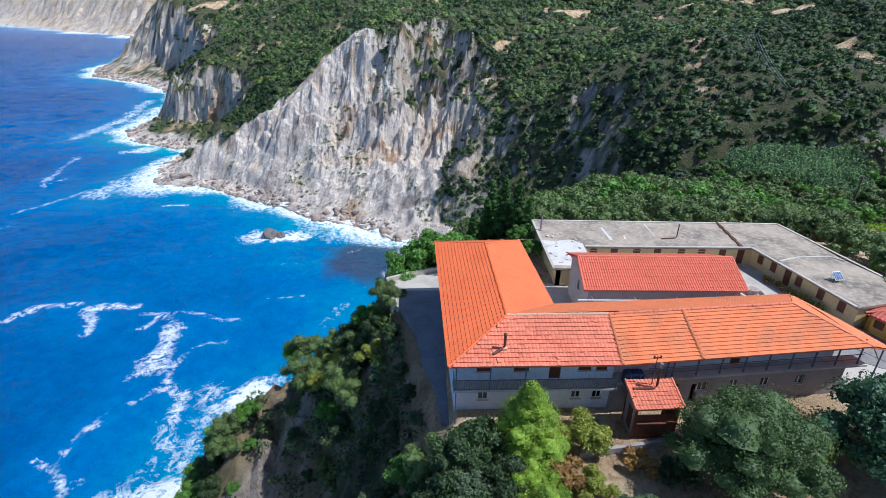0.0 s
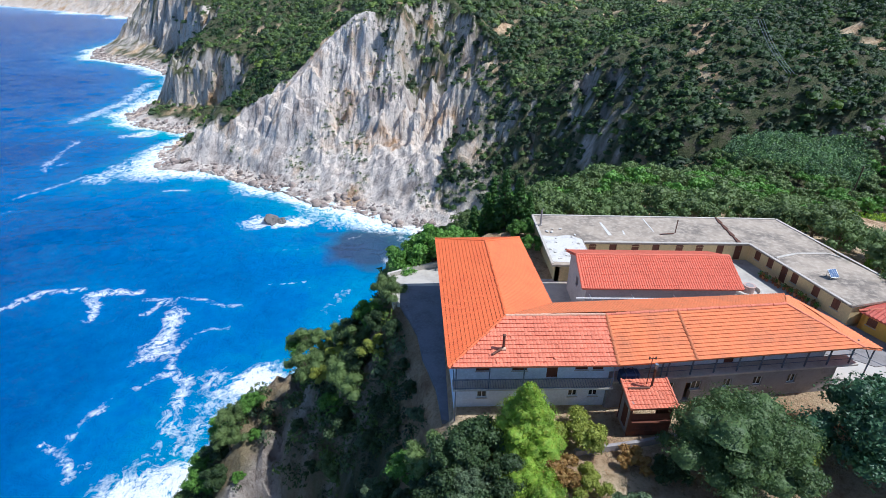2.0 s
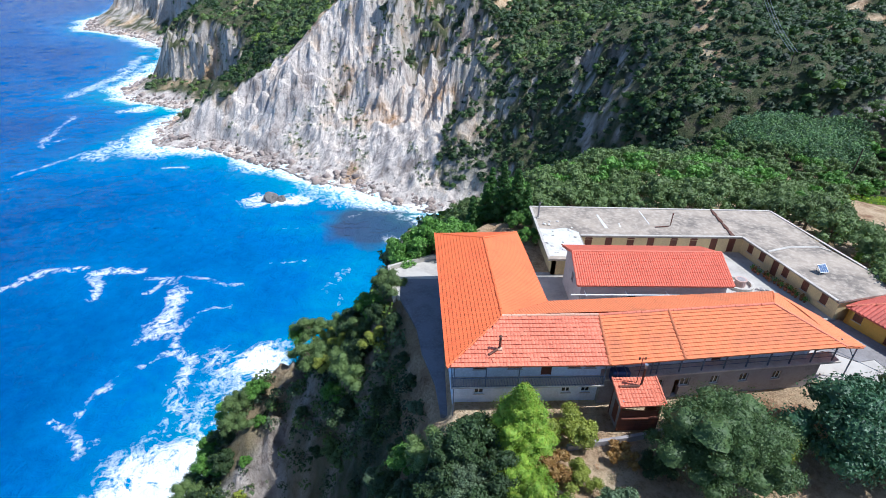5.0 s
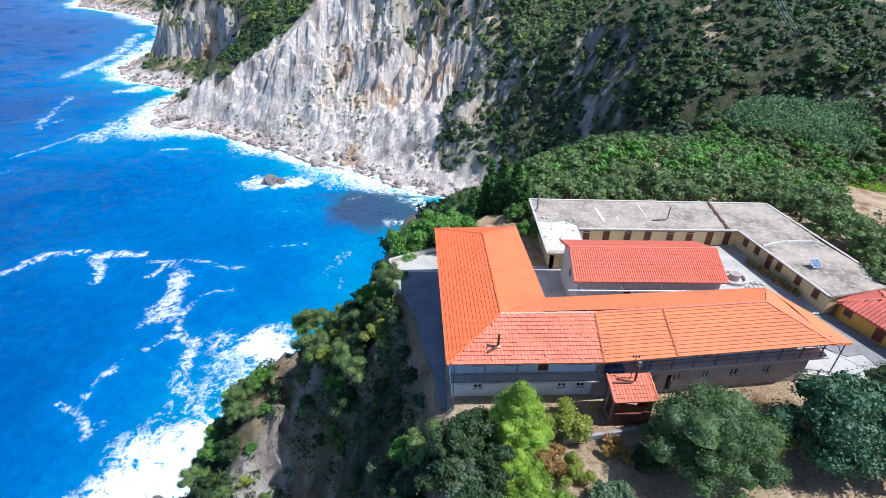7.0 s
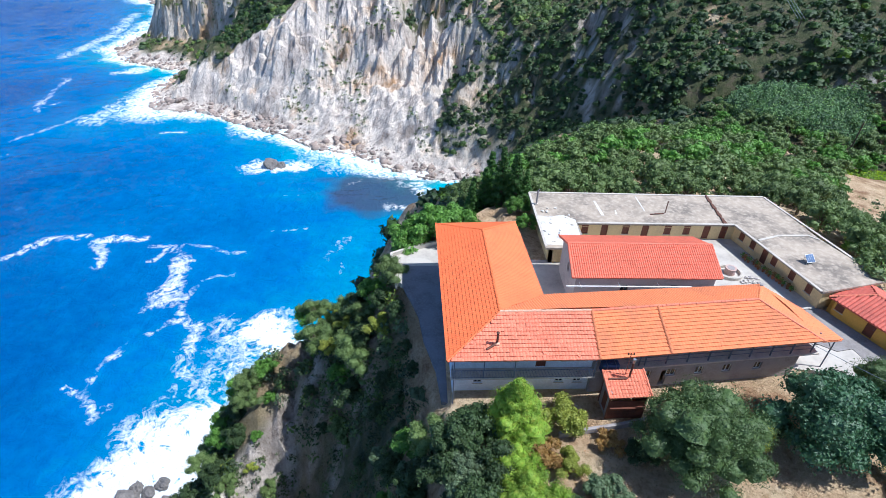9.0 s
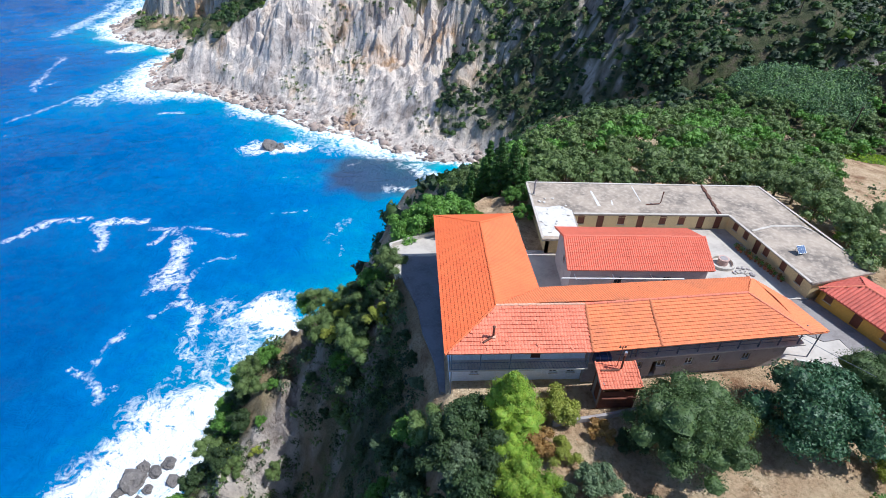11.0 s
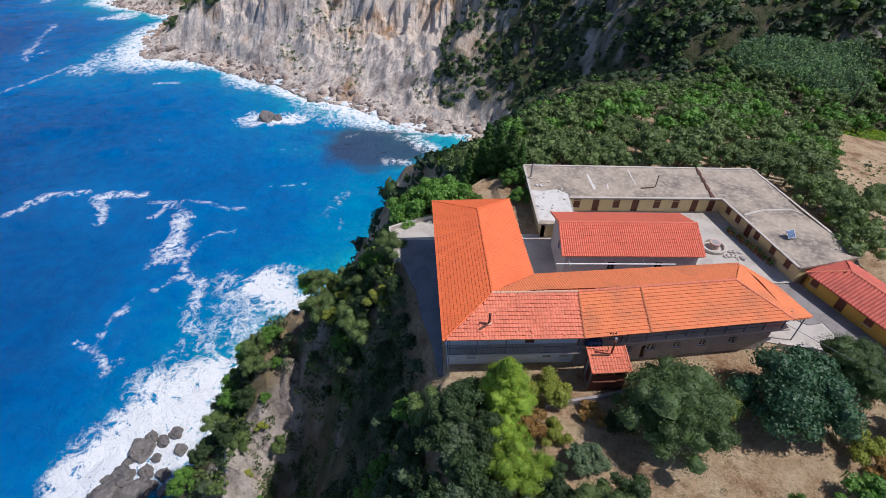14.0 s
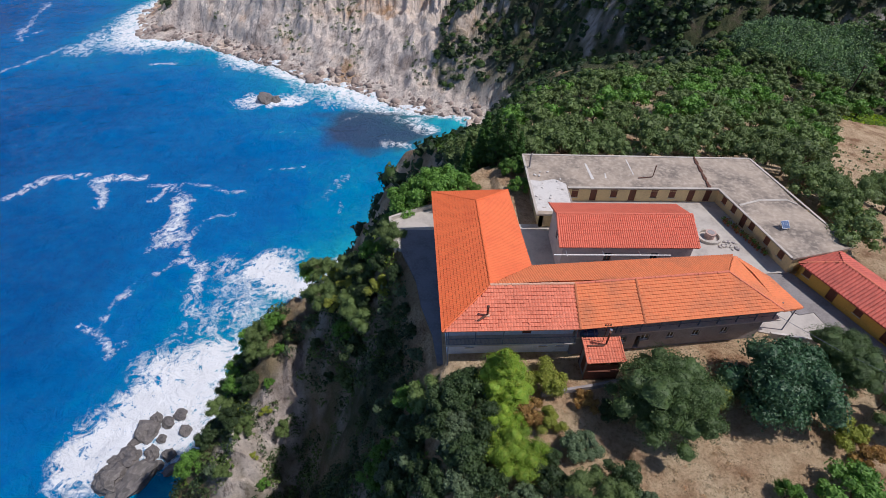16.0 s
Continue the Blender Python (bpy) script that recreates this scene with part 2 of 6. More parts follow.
# the shoreline from south to north: x, y, slope above the beach, distance of the break, slope beyond it
COAST = [(-60, -400, 1.2, 40, 1.2), (-60, -60, 1.8, 40, 1.8), (-50, 10, 6, 40, 3), (-46, 55, 6, 40, 3), (-43, 72, 5, 40, 3), (-39, 92, 3.4, 40, 3), (-33, 108, 2.6, 40, 2), (-25, 126, 2.2, 40, 2), (-6, 150, 1.8, 40, 2),
         (6, 172, 1.5, 40, 1.5), (20, 205, 1.4, 40, 1.2), (30, 222, 1.5, 20, 1.2), (14, 230, 0.9, 42, 2.0), (-3, 236, 0.8, 42, 2.0), (-27, 255, 0.6, 46, 0.95), (-54, 268, 0.66, 46, 1.1), (-76, 285, 0.8, 30, 1.2),
         (-101, 300, 1.2, 30, 1.2), (-125, 317, 1.2, 30, 1.0), (-157, 321, 0.8, 20, 1.0), (-170, 356, 0.7, 20, 0.7), (-165, 394, 0.6, 34, 2.6), (-198, 414, 0.4, 36, 2.4), (-222, 426, 0.35, 30, 1.2), (-240, 455, 0.4, 30, 1.6),
         (-236, 525, 0.5, 28, 2.4), (-259, 604, 0.6, 30, 3.0), (-293, 656, 0.5, 30, 3.4), (-340, 704, 0.4, 40, 3.0), (-431, 760, 0.3, 60, 1.6), (-470, 850, 0.5, 30, 1.2), (-500, 1100, 0.8, 40, 1.2), (-638, 1362, 0.5, 40, 1.1),
         (-899, 1517, 0.5, 40, 1.0), (-1201, 1711, 0.5, 40, 1.0), (-1800, 2100, 0.8, 40, 1.0), (-4300, 2500, 0.9, 40, 0.9)]
# the ravine that runs up from the cove: x, y, floor
RAVINE = [(30, 223, -88), (44, 220, -80), (58, 205, -66), (72, 188, -52), (86, 174, -41), (112, 170, -32), (160, 150, -26)]
# spot heights of the land above the cliffs
SPOTS = [(0, 64, -8), (20, 64, -6.5), (37, 63, -6), (55, 50, -6), (30, 78, -9.5), (58, 90, -13), (69, 70, -12), (87, 91, -22), (100, 103, -24), (112, 124, -30), (135, 100, -28), (112, 136, -24), (102, 158, -24), (82, 156, -33),
         (40, 110, -17), (60, 130, -25), (15, 80, -13), (15, 115, -30), (10, 150, -50), (100, 209, -19), (112, 225, -8), (87, 253, -14), (74, 260, -20), (54, 270, -30), (139, 229, 0), (130, 183, -12), (189, 248, 5), (16, 318, 3), (-4, 324, 6),
         (48, 338, -3), (98, 328, -1), (146, 334, 8), (-46, 352, -5), (-70, 352, -26), (-112, 405, -32), (-151, 480, -19), (0, 430, 13), (100, 430, 14), (200, 400, 27), (0, 560, 34), (150, 560, 44), (-100, 560, 14), (-215, 600, -14),
         (-285, 740, -4), (-340, 800, 4), (-150, 800, 48), (300, 300, 32), (300, 150, 8), (300, 560, 64), (-400, 1000, 30), (0, 900, 90), (300, 900, 110)]


def thin_plate(spots):
    """A smooth surface through spot heights."""
    p = np.array(spots, float)
    q, n = p[:, :2] / 100, len(p)
    r2 = ((q[:, None] - q[None]) ** 2).sum(-1)
    k = np.where(r2 > 0, r2 * np.log(r2 + 1e-12), 0) + np.eye(n) * 0.01
    e = np.column_stack([np.ones(n), q])
    w = np.linalg.solve(np.block([[k, e], [e.T, np.zeros((3, 3))]]), np.concatenate([p[:, 2], np.zeros(3)]))

    def surface(x, y):
        x, y = x / 100, y / 100
        z = w[n] + w[n + 1] * x + w[n + 2] * y
        for (ax, ay), a in zip(q, w):
            r = (x - ax) ** 2 + (y - ay) ** 2
            z = z + a * r * np.log(r + 1e-12)
        return z

    return surface


HEATH = thin_plate(SPOTS)


def shore(x, y):
    """Signed distance from the shoreline (inland positive)."""
    best = np.full(x.shape, 1e9)
    dry = np.zeros(x.shape, bool)
    for (ax, ay, *_), (bx, by, *_) in zip(COAST, COAST[1:]):
        dx, dy = bx - ax, by - ay
        t = np.clip(((x - ax) * dx + (y - ay) * dy) / (dx * dx + dy * dy), 0, 1)
        px, py = x - ax - t * dx, y - ay - t * dy
        best = np.minimum(best, np.hypot(px, py))
        dry ^= ((ay > y) != (by > y)) & (x > ax + dx * (y - ay) / (dy + 1e-9))
    return best * np.where(dry | (y > 2500) | (y < -400), 1.0, -1.0)


def sea_cliffs(x, y, push):
    """Height over the sea of the slopes that rise from the shore; push moves them in or out."""
    low = np.full(x.shape, 1e9)
    for (ax, ay, sa, ba, ua), (bx, by, sb, bb, ub) in zip(COAST, COAST[1:]):
        dx, dy = bx - ax, by - ay
        t = np.clip(((x - ax) * dx + (y - ay) * dy) / (dx * dx + dy * dy), 0, 1)
        d = np.hypot(x - ax - t * dx, y - ay - t * dy) + push
        s, brk, u = sa + (sb - sa) * t, ba + (bb - ba) * t, ua + (ub - ua) * t
        low = np.minimum(low, np.where(d < 8, d * 0.30, 2.4 + np.minimum(d - 8, brk - 8) * s + np.clip(d - brk, 0, None) * u))
    return low


def soft_min(a, b, h):
    k = np.clip(0.5 + 0.5 * (a - b) / h, 0, 1)
    return a * (1 - k) + b * k - h * k * (1 - k)


def upland(x, y):
    """The land above the cliffs: the terrace of the buildings, the grove, the ravine and the hill beyond."""
    r = np.hypot(x, y)
    far = -29 + 0.30 * np.clip(x - 108, 0, 400) + 0.10 * (np.clip(x, -150, 108) - 108) + 0.105 * (np.clip(y, 0, 800) - 250) + 0.075 * np.clip(y - 520, 0, 3000) + 0.05 * np.clip(r - 1500, 0, 3000)
    w = np.maximum(smoothstep(900, 1250, y), smoothstep(320, 560, np.abs(x + 60)))
    z = HEATH(np.clip(x, -700, 900), np.clip(y, 30, 1400)) * (1 - w) + far * w
    floor = np.full(x.shape, 1e9)
    for (ax, ay, az), (bx, by, bz) in zip(RAVINE, RAVINE[1:]):
        dx, dy = bx - ax, by - ay
        t = np.clip(((x - ax) * dx + (y - ay) * dy) / (dx * dx + dy * dy), 0, 1)
        floor = np.minimum(floor, az + (bz - az) * t + np.interp(x, [45, 78], [0.85, 1.3]) * np.hypot(x - ax - t * dx, y - ay - t * dy))
    z = soft_min(z, floor, 5.0)
    home = -5.05 - 0.012 * np.clip(25 - y, 0, 300)
    w = np.maximum(smoothstep(58, 70, y), smoothstep(52, 70, x) * smoothstep(34, 60, y))
    return home * (1 - w) + z * w


def ridged(x, y, octaves=3):
    total, amp = 0.0, 1.0
    for k in range(octaves):
        total = total + amp * (0.25 - np.abs(vnoise(x * 2 ** k + 31.7 * k, y * 2 ** k + 5.3 * k)))
        amp *= 0.5
    return total


def land(x, y):
    d = shore(x, y)
    far = smoothstep(60, 260, np.hypot(x, y))
    along = 0.82 * x - 0.57 * y
    steep = smoothstep(-70, 5, x) * smoothstep(24, 60, d)
    ribs = ridged(along / 30 + fbm(x / 30, y / 30, 2), d / 60, 3) * (12 + 36 * steep) + ridged(along / 11 + d / 50, d / 15, 4) * (8 + 12 * steep) + fbm(x / 4, y / 4, 3) * 4 + ridged(x / 6, y / 6, 3) * 7
    push = (fbm(x / 46, y / 46, 3) * 12 + ribs) * smoothstep(5, 34, d) * far + fbm(x / 7, y / 7, 3) * 5
    cliff = SEA + sea_cliffs(x, y, push)
    rough = smoothstep(70, 190, np.hypot(x - 30, y - 30))
    up = upland(x, y) + (fbm(x / 55, y / 55, 4) * 9 + ridged(x / 30, y / 30, 4) * 9 - 1.0) * rough
    away = smoothstep(1150, 1450, y)
    up = up + away * (ridged(x / 160, y / 260, 4) * 150 + 30)
    cliff = cliff + away * (ridged(x / 90 - y / 160, y / 220, 4) * 90) * smoothstep(20, 160, d)
    z = soft_min(cliff, up, 5.0)
    near = 1 - smoothstep(58, 95, np.hypot(x - 8, y - 38))
    z = np.where(near > 0, z * (1 - near) + np.minimum(z, flank(x, y)) * near, z)
    z = np.where(d < -3, SEA - 6, z)
    return z, d


# the crest of crags below the terrace: y, x, height
CREST = [(10, -33, -48), (20, -29, -42), (28, -26, -37), (35.6, -22.4, -31.0), (40, -20.2, -27.6), (44, -17.2, -25.8), (48, -16.2, -23.6), (51, -14.8, -21.6), (56, -13.5, -21)]


def flank(x, y):
    """The steep western flank below the terrace: a gully, a crest of crags beyond it and a spur to the north."""
    edge = 0.2 + 3.6 * smoothstep(48, 26, y) - 1.5 * smoothstep(44, 54, y) + 1.1 * np.clip(y - 53.5, 0, 14)
    out = np.clip(edge - x, 0, 100)
    ys, xs, zs = zip(*CREST)
    cx, cz = np.interp(y, ys, xs), np.interp(y, ys, zs)
    slope = np.interp(y, [18, 26, 36, 40, 44, 48, 54], [1.5, 1.7, 2.0, 1.85, 1.3, 1.2, 1.7])
    east = -6.3 - out * slope
    west = np.clip(cx - x, 0, 100)
    rib = cz - 1.25 * np.clip(x - cx, 0, 100) - 0.75 * np.minimum(west, 7) - 2.3 * np.clip(west - 7, 0, 100) - 1.8 * np.clip(y - 54, 0, 100)
    t = np.clip(-x / 13, 0, 1)
    spur = -7.6 - 12.4 * t - 1.5 * np.abs(y - 49.5 - 6 * t) - 2.2 * np.clip(-x - 13, 0, 100)
    fall = -soft_min(soft_min(-east, -rib, 3.0), -spur, 2.5)
    crag = np.exp(-((x - cx - 1.5) / 4.5) ** 2)
    rough = fbm(x / 7, y / 7, 4) * 1.6 + ridged(x / 6 + y / 18, y / 4.5, 5) * 3.0 + ridged(x / 2.4, y / 2.4, 3) * (1.6 + 5.0 * crag)
    shelf = np.where((x < 4.6) | ((x < 12.2) & (y > 49.5)), -6.3, 50.0)
    shelf = np.where((y > 29.5) & (y < 70), shelf, 50.0)
    return np.where(out > 0, fall + rough * smoothstep(0.3, 5, out), shelf)


def stretch(*spans):
    """Grid lines: (from, to, step) spans one after another."""
    out = [spans[0][0]]
    for a, b, step in spans:
        n = max(1, round((b - a) / step))
        out += list(a + (b - a) * (np.arange(n) + 1) / n)
    return np.array(out)


def sheet(xs, ys, z):
    nx, ny = len(xs), len(ys)
    X, Y = np.meshgrid(xs, ys, indexing="ij")
    verts = np.stack([X, Y, z(X, Y)], -1).reshape(-1, 3)
    i = np.arange(nx * ny).reshape(nx, ny)
    return verts, np.stack([i[:-1, :-1], i[1:, :-1], i[1:, 1:], i[:-1, 1:]], -1).reshape(-1, 4)


# ---- ground and sea ----
XS = stretch((-4500, -1200, 90), (-1200, -520, 11), (-520, -200, 5), (-200, -60, 1.6), (-60, 60, 0.8), (60, 260, 2.6), (260, 700, 10), (700, 3500, 100))
YS = stretch((-400, -40, 24), (-40, 10, 2.5), (10, 75, 0.8), (75, 230, 2.8), (230, 450, 1.6), (450, 520, 3.0), (520, 1000, 6), (1000, 1500, 18), (1500, 2000, 13), (2000, 2700, 40), (2700, 4500, 120))


def ground_material():
    """Pale limestone on the steep faces, soil and dry grass on the flat."""
    m = bpy.data.materials.new("limestone and dry soil")
    m.use_nodes = True
    nt = m.node_tree
    b = nt.nodes["Principled BSDF"]
    b.inputs["Roughness"].default_value = 0.95
    tc = nt.nodes.new("ShaderNodeTexCoord")

    def noise_at(scale, detail=5.0, rough=0.6, zs=1.0):
        mp = nt.nodes.new("ShaderNodeMapping")
        mp.inputs["Scale"].default_value = (1, 1, zs)
        nt.links.new(tc.outputs["Object"], mp.inputs[0])
        n = node(nt, "ShaderNodeTexNoise", Scale=scale, Detail=detail, Roughness=rough)
        nt.links.new(mp.outputs[0], n.inputs["Vector"])
        return n.outputs[0]

    def ramp(value, *stops):
        r = nt.nodes.new("ShaderNodeValToRGB")
        e = r.color_ramp.elements
        while len(e) < len(stops):
            e.new(0.5)
        for el, (p, c) in zip(e, stops):
            el.position, el.color = p, (*c, 1)
        nt.links.new(value, r.inputs[0])
        return r.outputs[0]

    def mix(f, a, c):
        x = nt.nodes.new("ShaderNodeMix")
        x.data_type = "RGBA"
        nt.links.new(f, x.inputs["Factor"])
        nt.links.new(a, x.inputs["A"])
        nt.links.new(c, x.inputs["B"])
        return x.outputs["Result"]

    rock = ramp(noise_at(0.045, 8, 0.66, 0.45), (0.36, (0.42, 0.35, 0.30)), (0.43, (0.70, 0.61, 0.53)), (0.50, (0.82, 0.73, 0.63)), (0.57, (0.76, 0.62, 0.49)), (0.65, (0.52, 0.32, 0.17)))

    def worn(colour, value, low, high, tint, amount):
        x = nt.nodes.new("ShaderNodeMix")
        x.data_type, x.blend_type = "RGBA", "MULTIPLY"
        x.inputs["Factor"].default_value = amount
        nt.links.new(colour, x.inputs["A"])
        nt.links.new(ramp(value, (low, tint), (high, (1, 1, 1))), x.inputs["B"])
        return x.outputs["Result"]

    rock = worn(rock, noise_at(0.16, 8, 0.72, 0.35), 0.37, 0.47, (0.45, 0.42, 0.40), 0.45)
    rock = worn(rock, noise_at(0.7, 9, 0.78, 0.45), 0.40, 0.47, (0.34, 0.30, 0.28), 0.7)
    rock = worn(rock, noise_at(2.2, 6, 0.75, 0.5), 0.36, 0.5, (0.35, 0.31, 0.28), 0.3)
    soil = ramp(noise_at(0.22, 7, 0.68), (0.36, (0.40, 0.23, 0.12)), (0.47, (0.66, 0.46, 0.27)), (0.6, (0.80, 0.62, 0.39)))
    soil = worn(soil, noise_at(3.0, 6, 0.7), 0.36, 0.52, (0.62, 0.55, 0.46), 0.7)
    green = ramp(noise_at(0.3, 6, 0.66), (0.35, (0.04, 0.055, 0.018)), (0.52, (0.085, 0.095, 0.035)), (0.66, (0.15, 0.12, 0.075)))
    cover = nt.nodes.new("ShaderNodeAttribute")
    cover.attribute_name = "cover"
    rocky = nt.nodes.new("ShaderNodeAttribute")
    rocky.attribute_name = "rocky"
    col = mix(cover.outputs["Fac"], soil, green)
    col = mix(rocky.outputs["Fac"], col, rock)
    nt.links.new(col, b.inputs["Base Color"])
    bp = nt.nodes.new("ShaderNodeBump")
    bp.inputs["Strength"].default_value, bp.inputs["Distance"].default_value = 1.0, 2.0
    nt.links.new(noise_at(0.3, 10, 0.74, 0.5), bp.inputs["Height"])
    fine = nt.nodes.new("ShaderNodeBump")
    fine.inputs["Strength"].default_value, fine.inputs["Distance"].default_value = 0.9, 0.35
    nt.links.new(noise_at(1.7, 8, 0.72, 0.6), fine.inputs["Height"])
    nt.links.new(bp.outputs[0], fine.inputs["Normal"])
    nt.links.new(fine.outputs[0], b.inputs["Normal"])
    return m


def slope_at(x, y, z, e=2.0):
    """Steepness of the ground, from its height z at x, y."""
    return np.hypot(land(x + e, y)[0] - z, land(x, y + e)[0] - z) / e


# plan outlines: the white cliff, a fallow field and the dry garden soil
# the white stops short in the east, where the buttress lies in shade
WHITE = [(8, 230), (2, 224), (-40, 240), (-110, 280), (-150, 306), (-150, 336), (-112, 338), (-66, 352), (-46, 358), (-30, 366), (-8, 332), (12, 322), (20, 312), (19, 292), (14, 266)]
FIELD = [(53, 47), (58, 60), (68, 74), (80, 86), (88, 97), (96, 106), (104, 112), (124, 118), (140, 96), (115, 40), (62, 30)]
# clearings on the hill: x, y, half lengths
CLEARINGS = [(110, 412, 20, 6), (85, 424, 10, 4), (172, 370, 10, 4), (188, 241, 7, 5), (182, 221, 4, 3), (213, 326, 14, 4), (126, 246, 4, 2), (-254, 730, 26, 12), (158, 214, 4, 2)]


def inside(px, py, poly):
    """Which points lie inside a plan outline."""
    r = np.zeros(px.shape, bool)
    for (ax, ay), (bx, by) in zip(poly, poly[1:] + poly[:1]):
        hit = ((ay > py) != (by > py)) & (px < (bx - ax) * (py - ay) / (by - ay + 1e-12) + ax)
        r ^= hit
    return r


def cleared(x, y):
    c = np.zeros(x.shape)
    wx, wy = fbm(x / 9, y / 9, 3) * 9, fbm(y / 9, x / 9, 3) * 9
    for ax, ay, rx, ry in CLEARINGS:
        c = np.maximum(c, smoothstep(1.15, 0.8, np.hypot((x + wx - ax) / rx, (y + wy - ay) / ry)))
    return c


def bare(x, y):
    """How bare the rock is: the white cliff and the shore, against covered ground; lowered on some cliffs to paint in
    their shade.
    """
    z, d = land(x, y)
    wx, wy = fbm(x / 22, y / 22, 4) * 14, fbm(y / 22 + 7, x / 22, 4) * 14
    white = inside(x + wx, y + wy, WHITE) * 1.0
    low = smoothstep(20, 9, d + fbm(x / 12, y / 12, 3) * 10)
    steep = slope_at(x, y, z)
    # first term: shade of the eastern buttress, painted as rock mixed with dark cover
    grey = 0.40 * smoothstep(44, 34, x + wx * 0.6) * smoothstep(8, 16, x) * smoothstep(216, 232, y) * smoothstep(322, 300, y) + 0.75 * smoothstep(-128, -146, x) * smoothstep(-205, -185, x) * smoothstep(300, 310, y) * smoothstep(352, 338, y)
    crags = smoothstep(1.5, 1.9, steep + fbm(x / 25, y / 25, 3) * 0.7) * 0.8
    headland = smoothstep(0.50, 0.72, steep + fbm(x / 40, y / 40, 3) * 0.6) * smoothstep(-190, -240, x) * smoothstep(-20, -50, z)
    # the 0.7 mixes in dark cover to paint the shade on the headland cliffs
    headland = np.maximum(headland * 0.7, 0.6 * smoothstep(1250, 1600, y) * smoothstep(0.2, 0.5, steep + fbm(x / 200, y / 200, 4) * 0.9))
    r = np.maximum(np.maximum(np.maximum(white, low), grey), np.maximum(crags, headland))
    near = smoothstep(130, 60, np.hypot(x, y - 30))
    crag = 1.6 * np.exp(-((x - 2 - np.interp(y, [c[0] for c in CREST], [c[1] for c in CREST])) / 4.2) ** 2) * (0.6 + 1.8 * fbm(x / 4, y / 4, 3)) * smoothstep(58, 52, y)
    return np.clip(r * (1 - near) * (1 - cleared(x, y)) + near * np.maximum(crag, 0.45 * smoothstep(1.8, 2.8, steep + fbm(x / 5, y / 5, 3) * 3.0)), 0, 1)


def make_ground():
    v, f = sheet(XS, YS, lambda X, Y: land(X, Y)[0])
    ob = arrays("ground", v, f, ground_material(), smooth=True)
    x, y = v[:, 0].astype(float), v[:, 1].astype(float)
    rocky = bare(x, y)
    cover = smoothstep(70, 120, np.hypot(x - 10, y - 20)) * smoothstep(-0.5, -0.25, fbm(x / 14, y / 14, 3)) * np.where(inside(x, y, FIELD), 0.0, 1.0) * (1 - cleared(x, y))
    cover = cover * (1 - 0.75 * smoothstep(1150, 1400, y))
    cover = np.maximum(cover, smoothstep(4, -2, x) * smoothstep(70, 40, y) * (0.9 + 0.5 * fbm(x / 4, y / 4, 3)))
    ob.data.polygons.foreach_set("use_smooth", rocky[f].mean(1) < 0.35)
    for name, values in (("rocky", rocky), ("cover", cover)):
        a = ob.data.attributes.new(name, "FLOAT", "POINT")
        a.data.foreach_set("value", values.astype(np.float32))
    return tagged(ob, "limestone hillside and cliffs with dry soil and scrub", "ground", kind="structure")


make_ground()


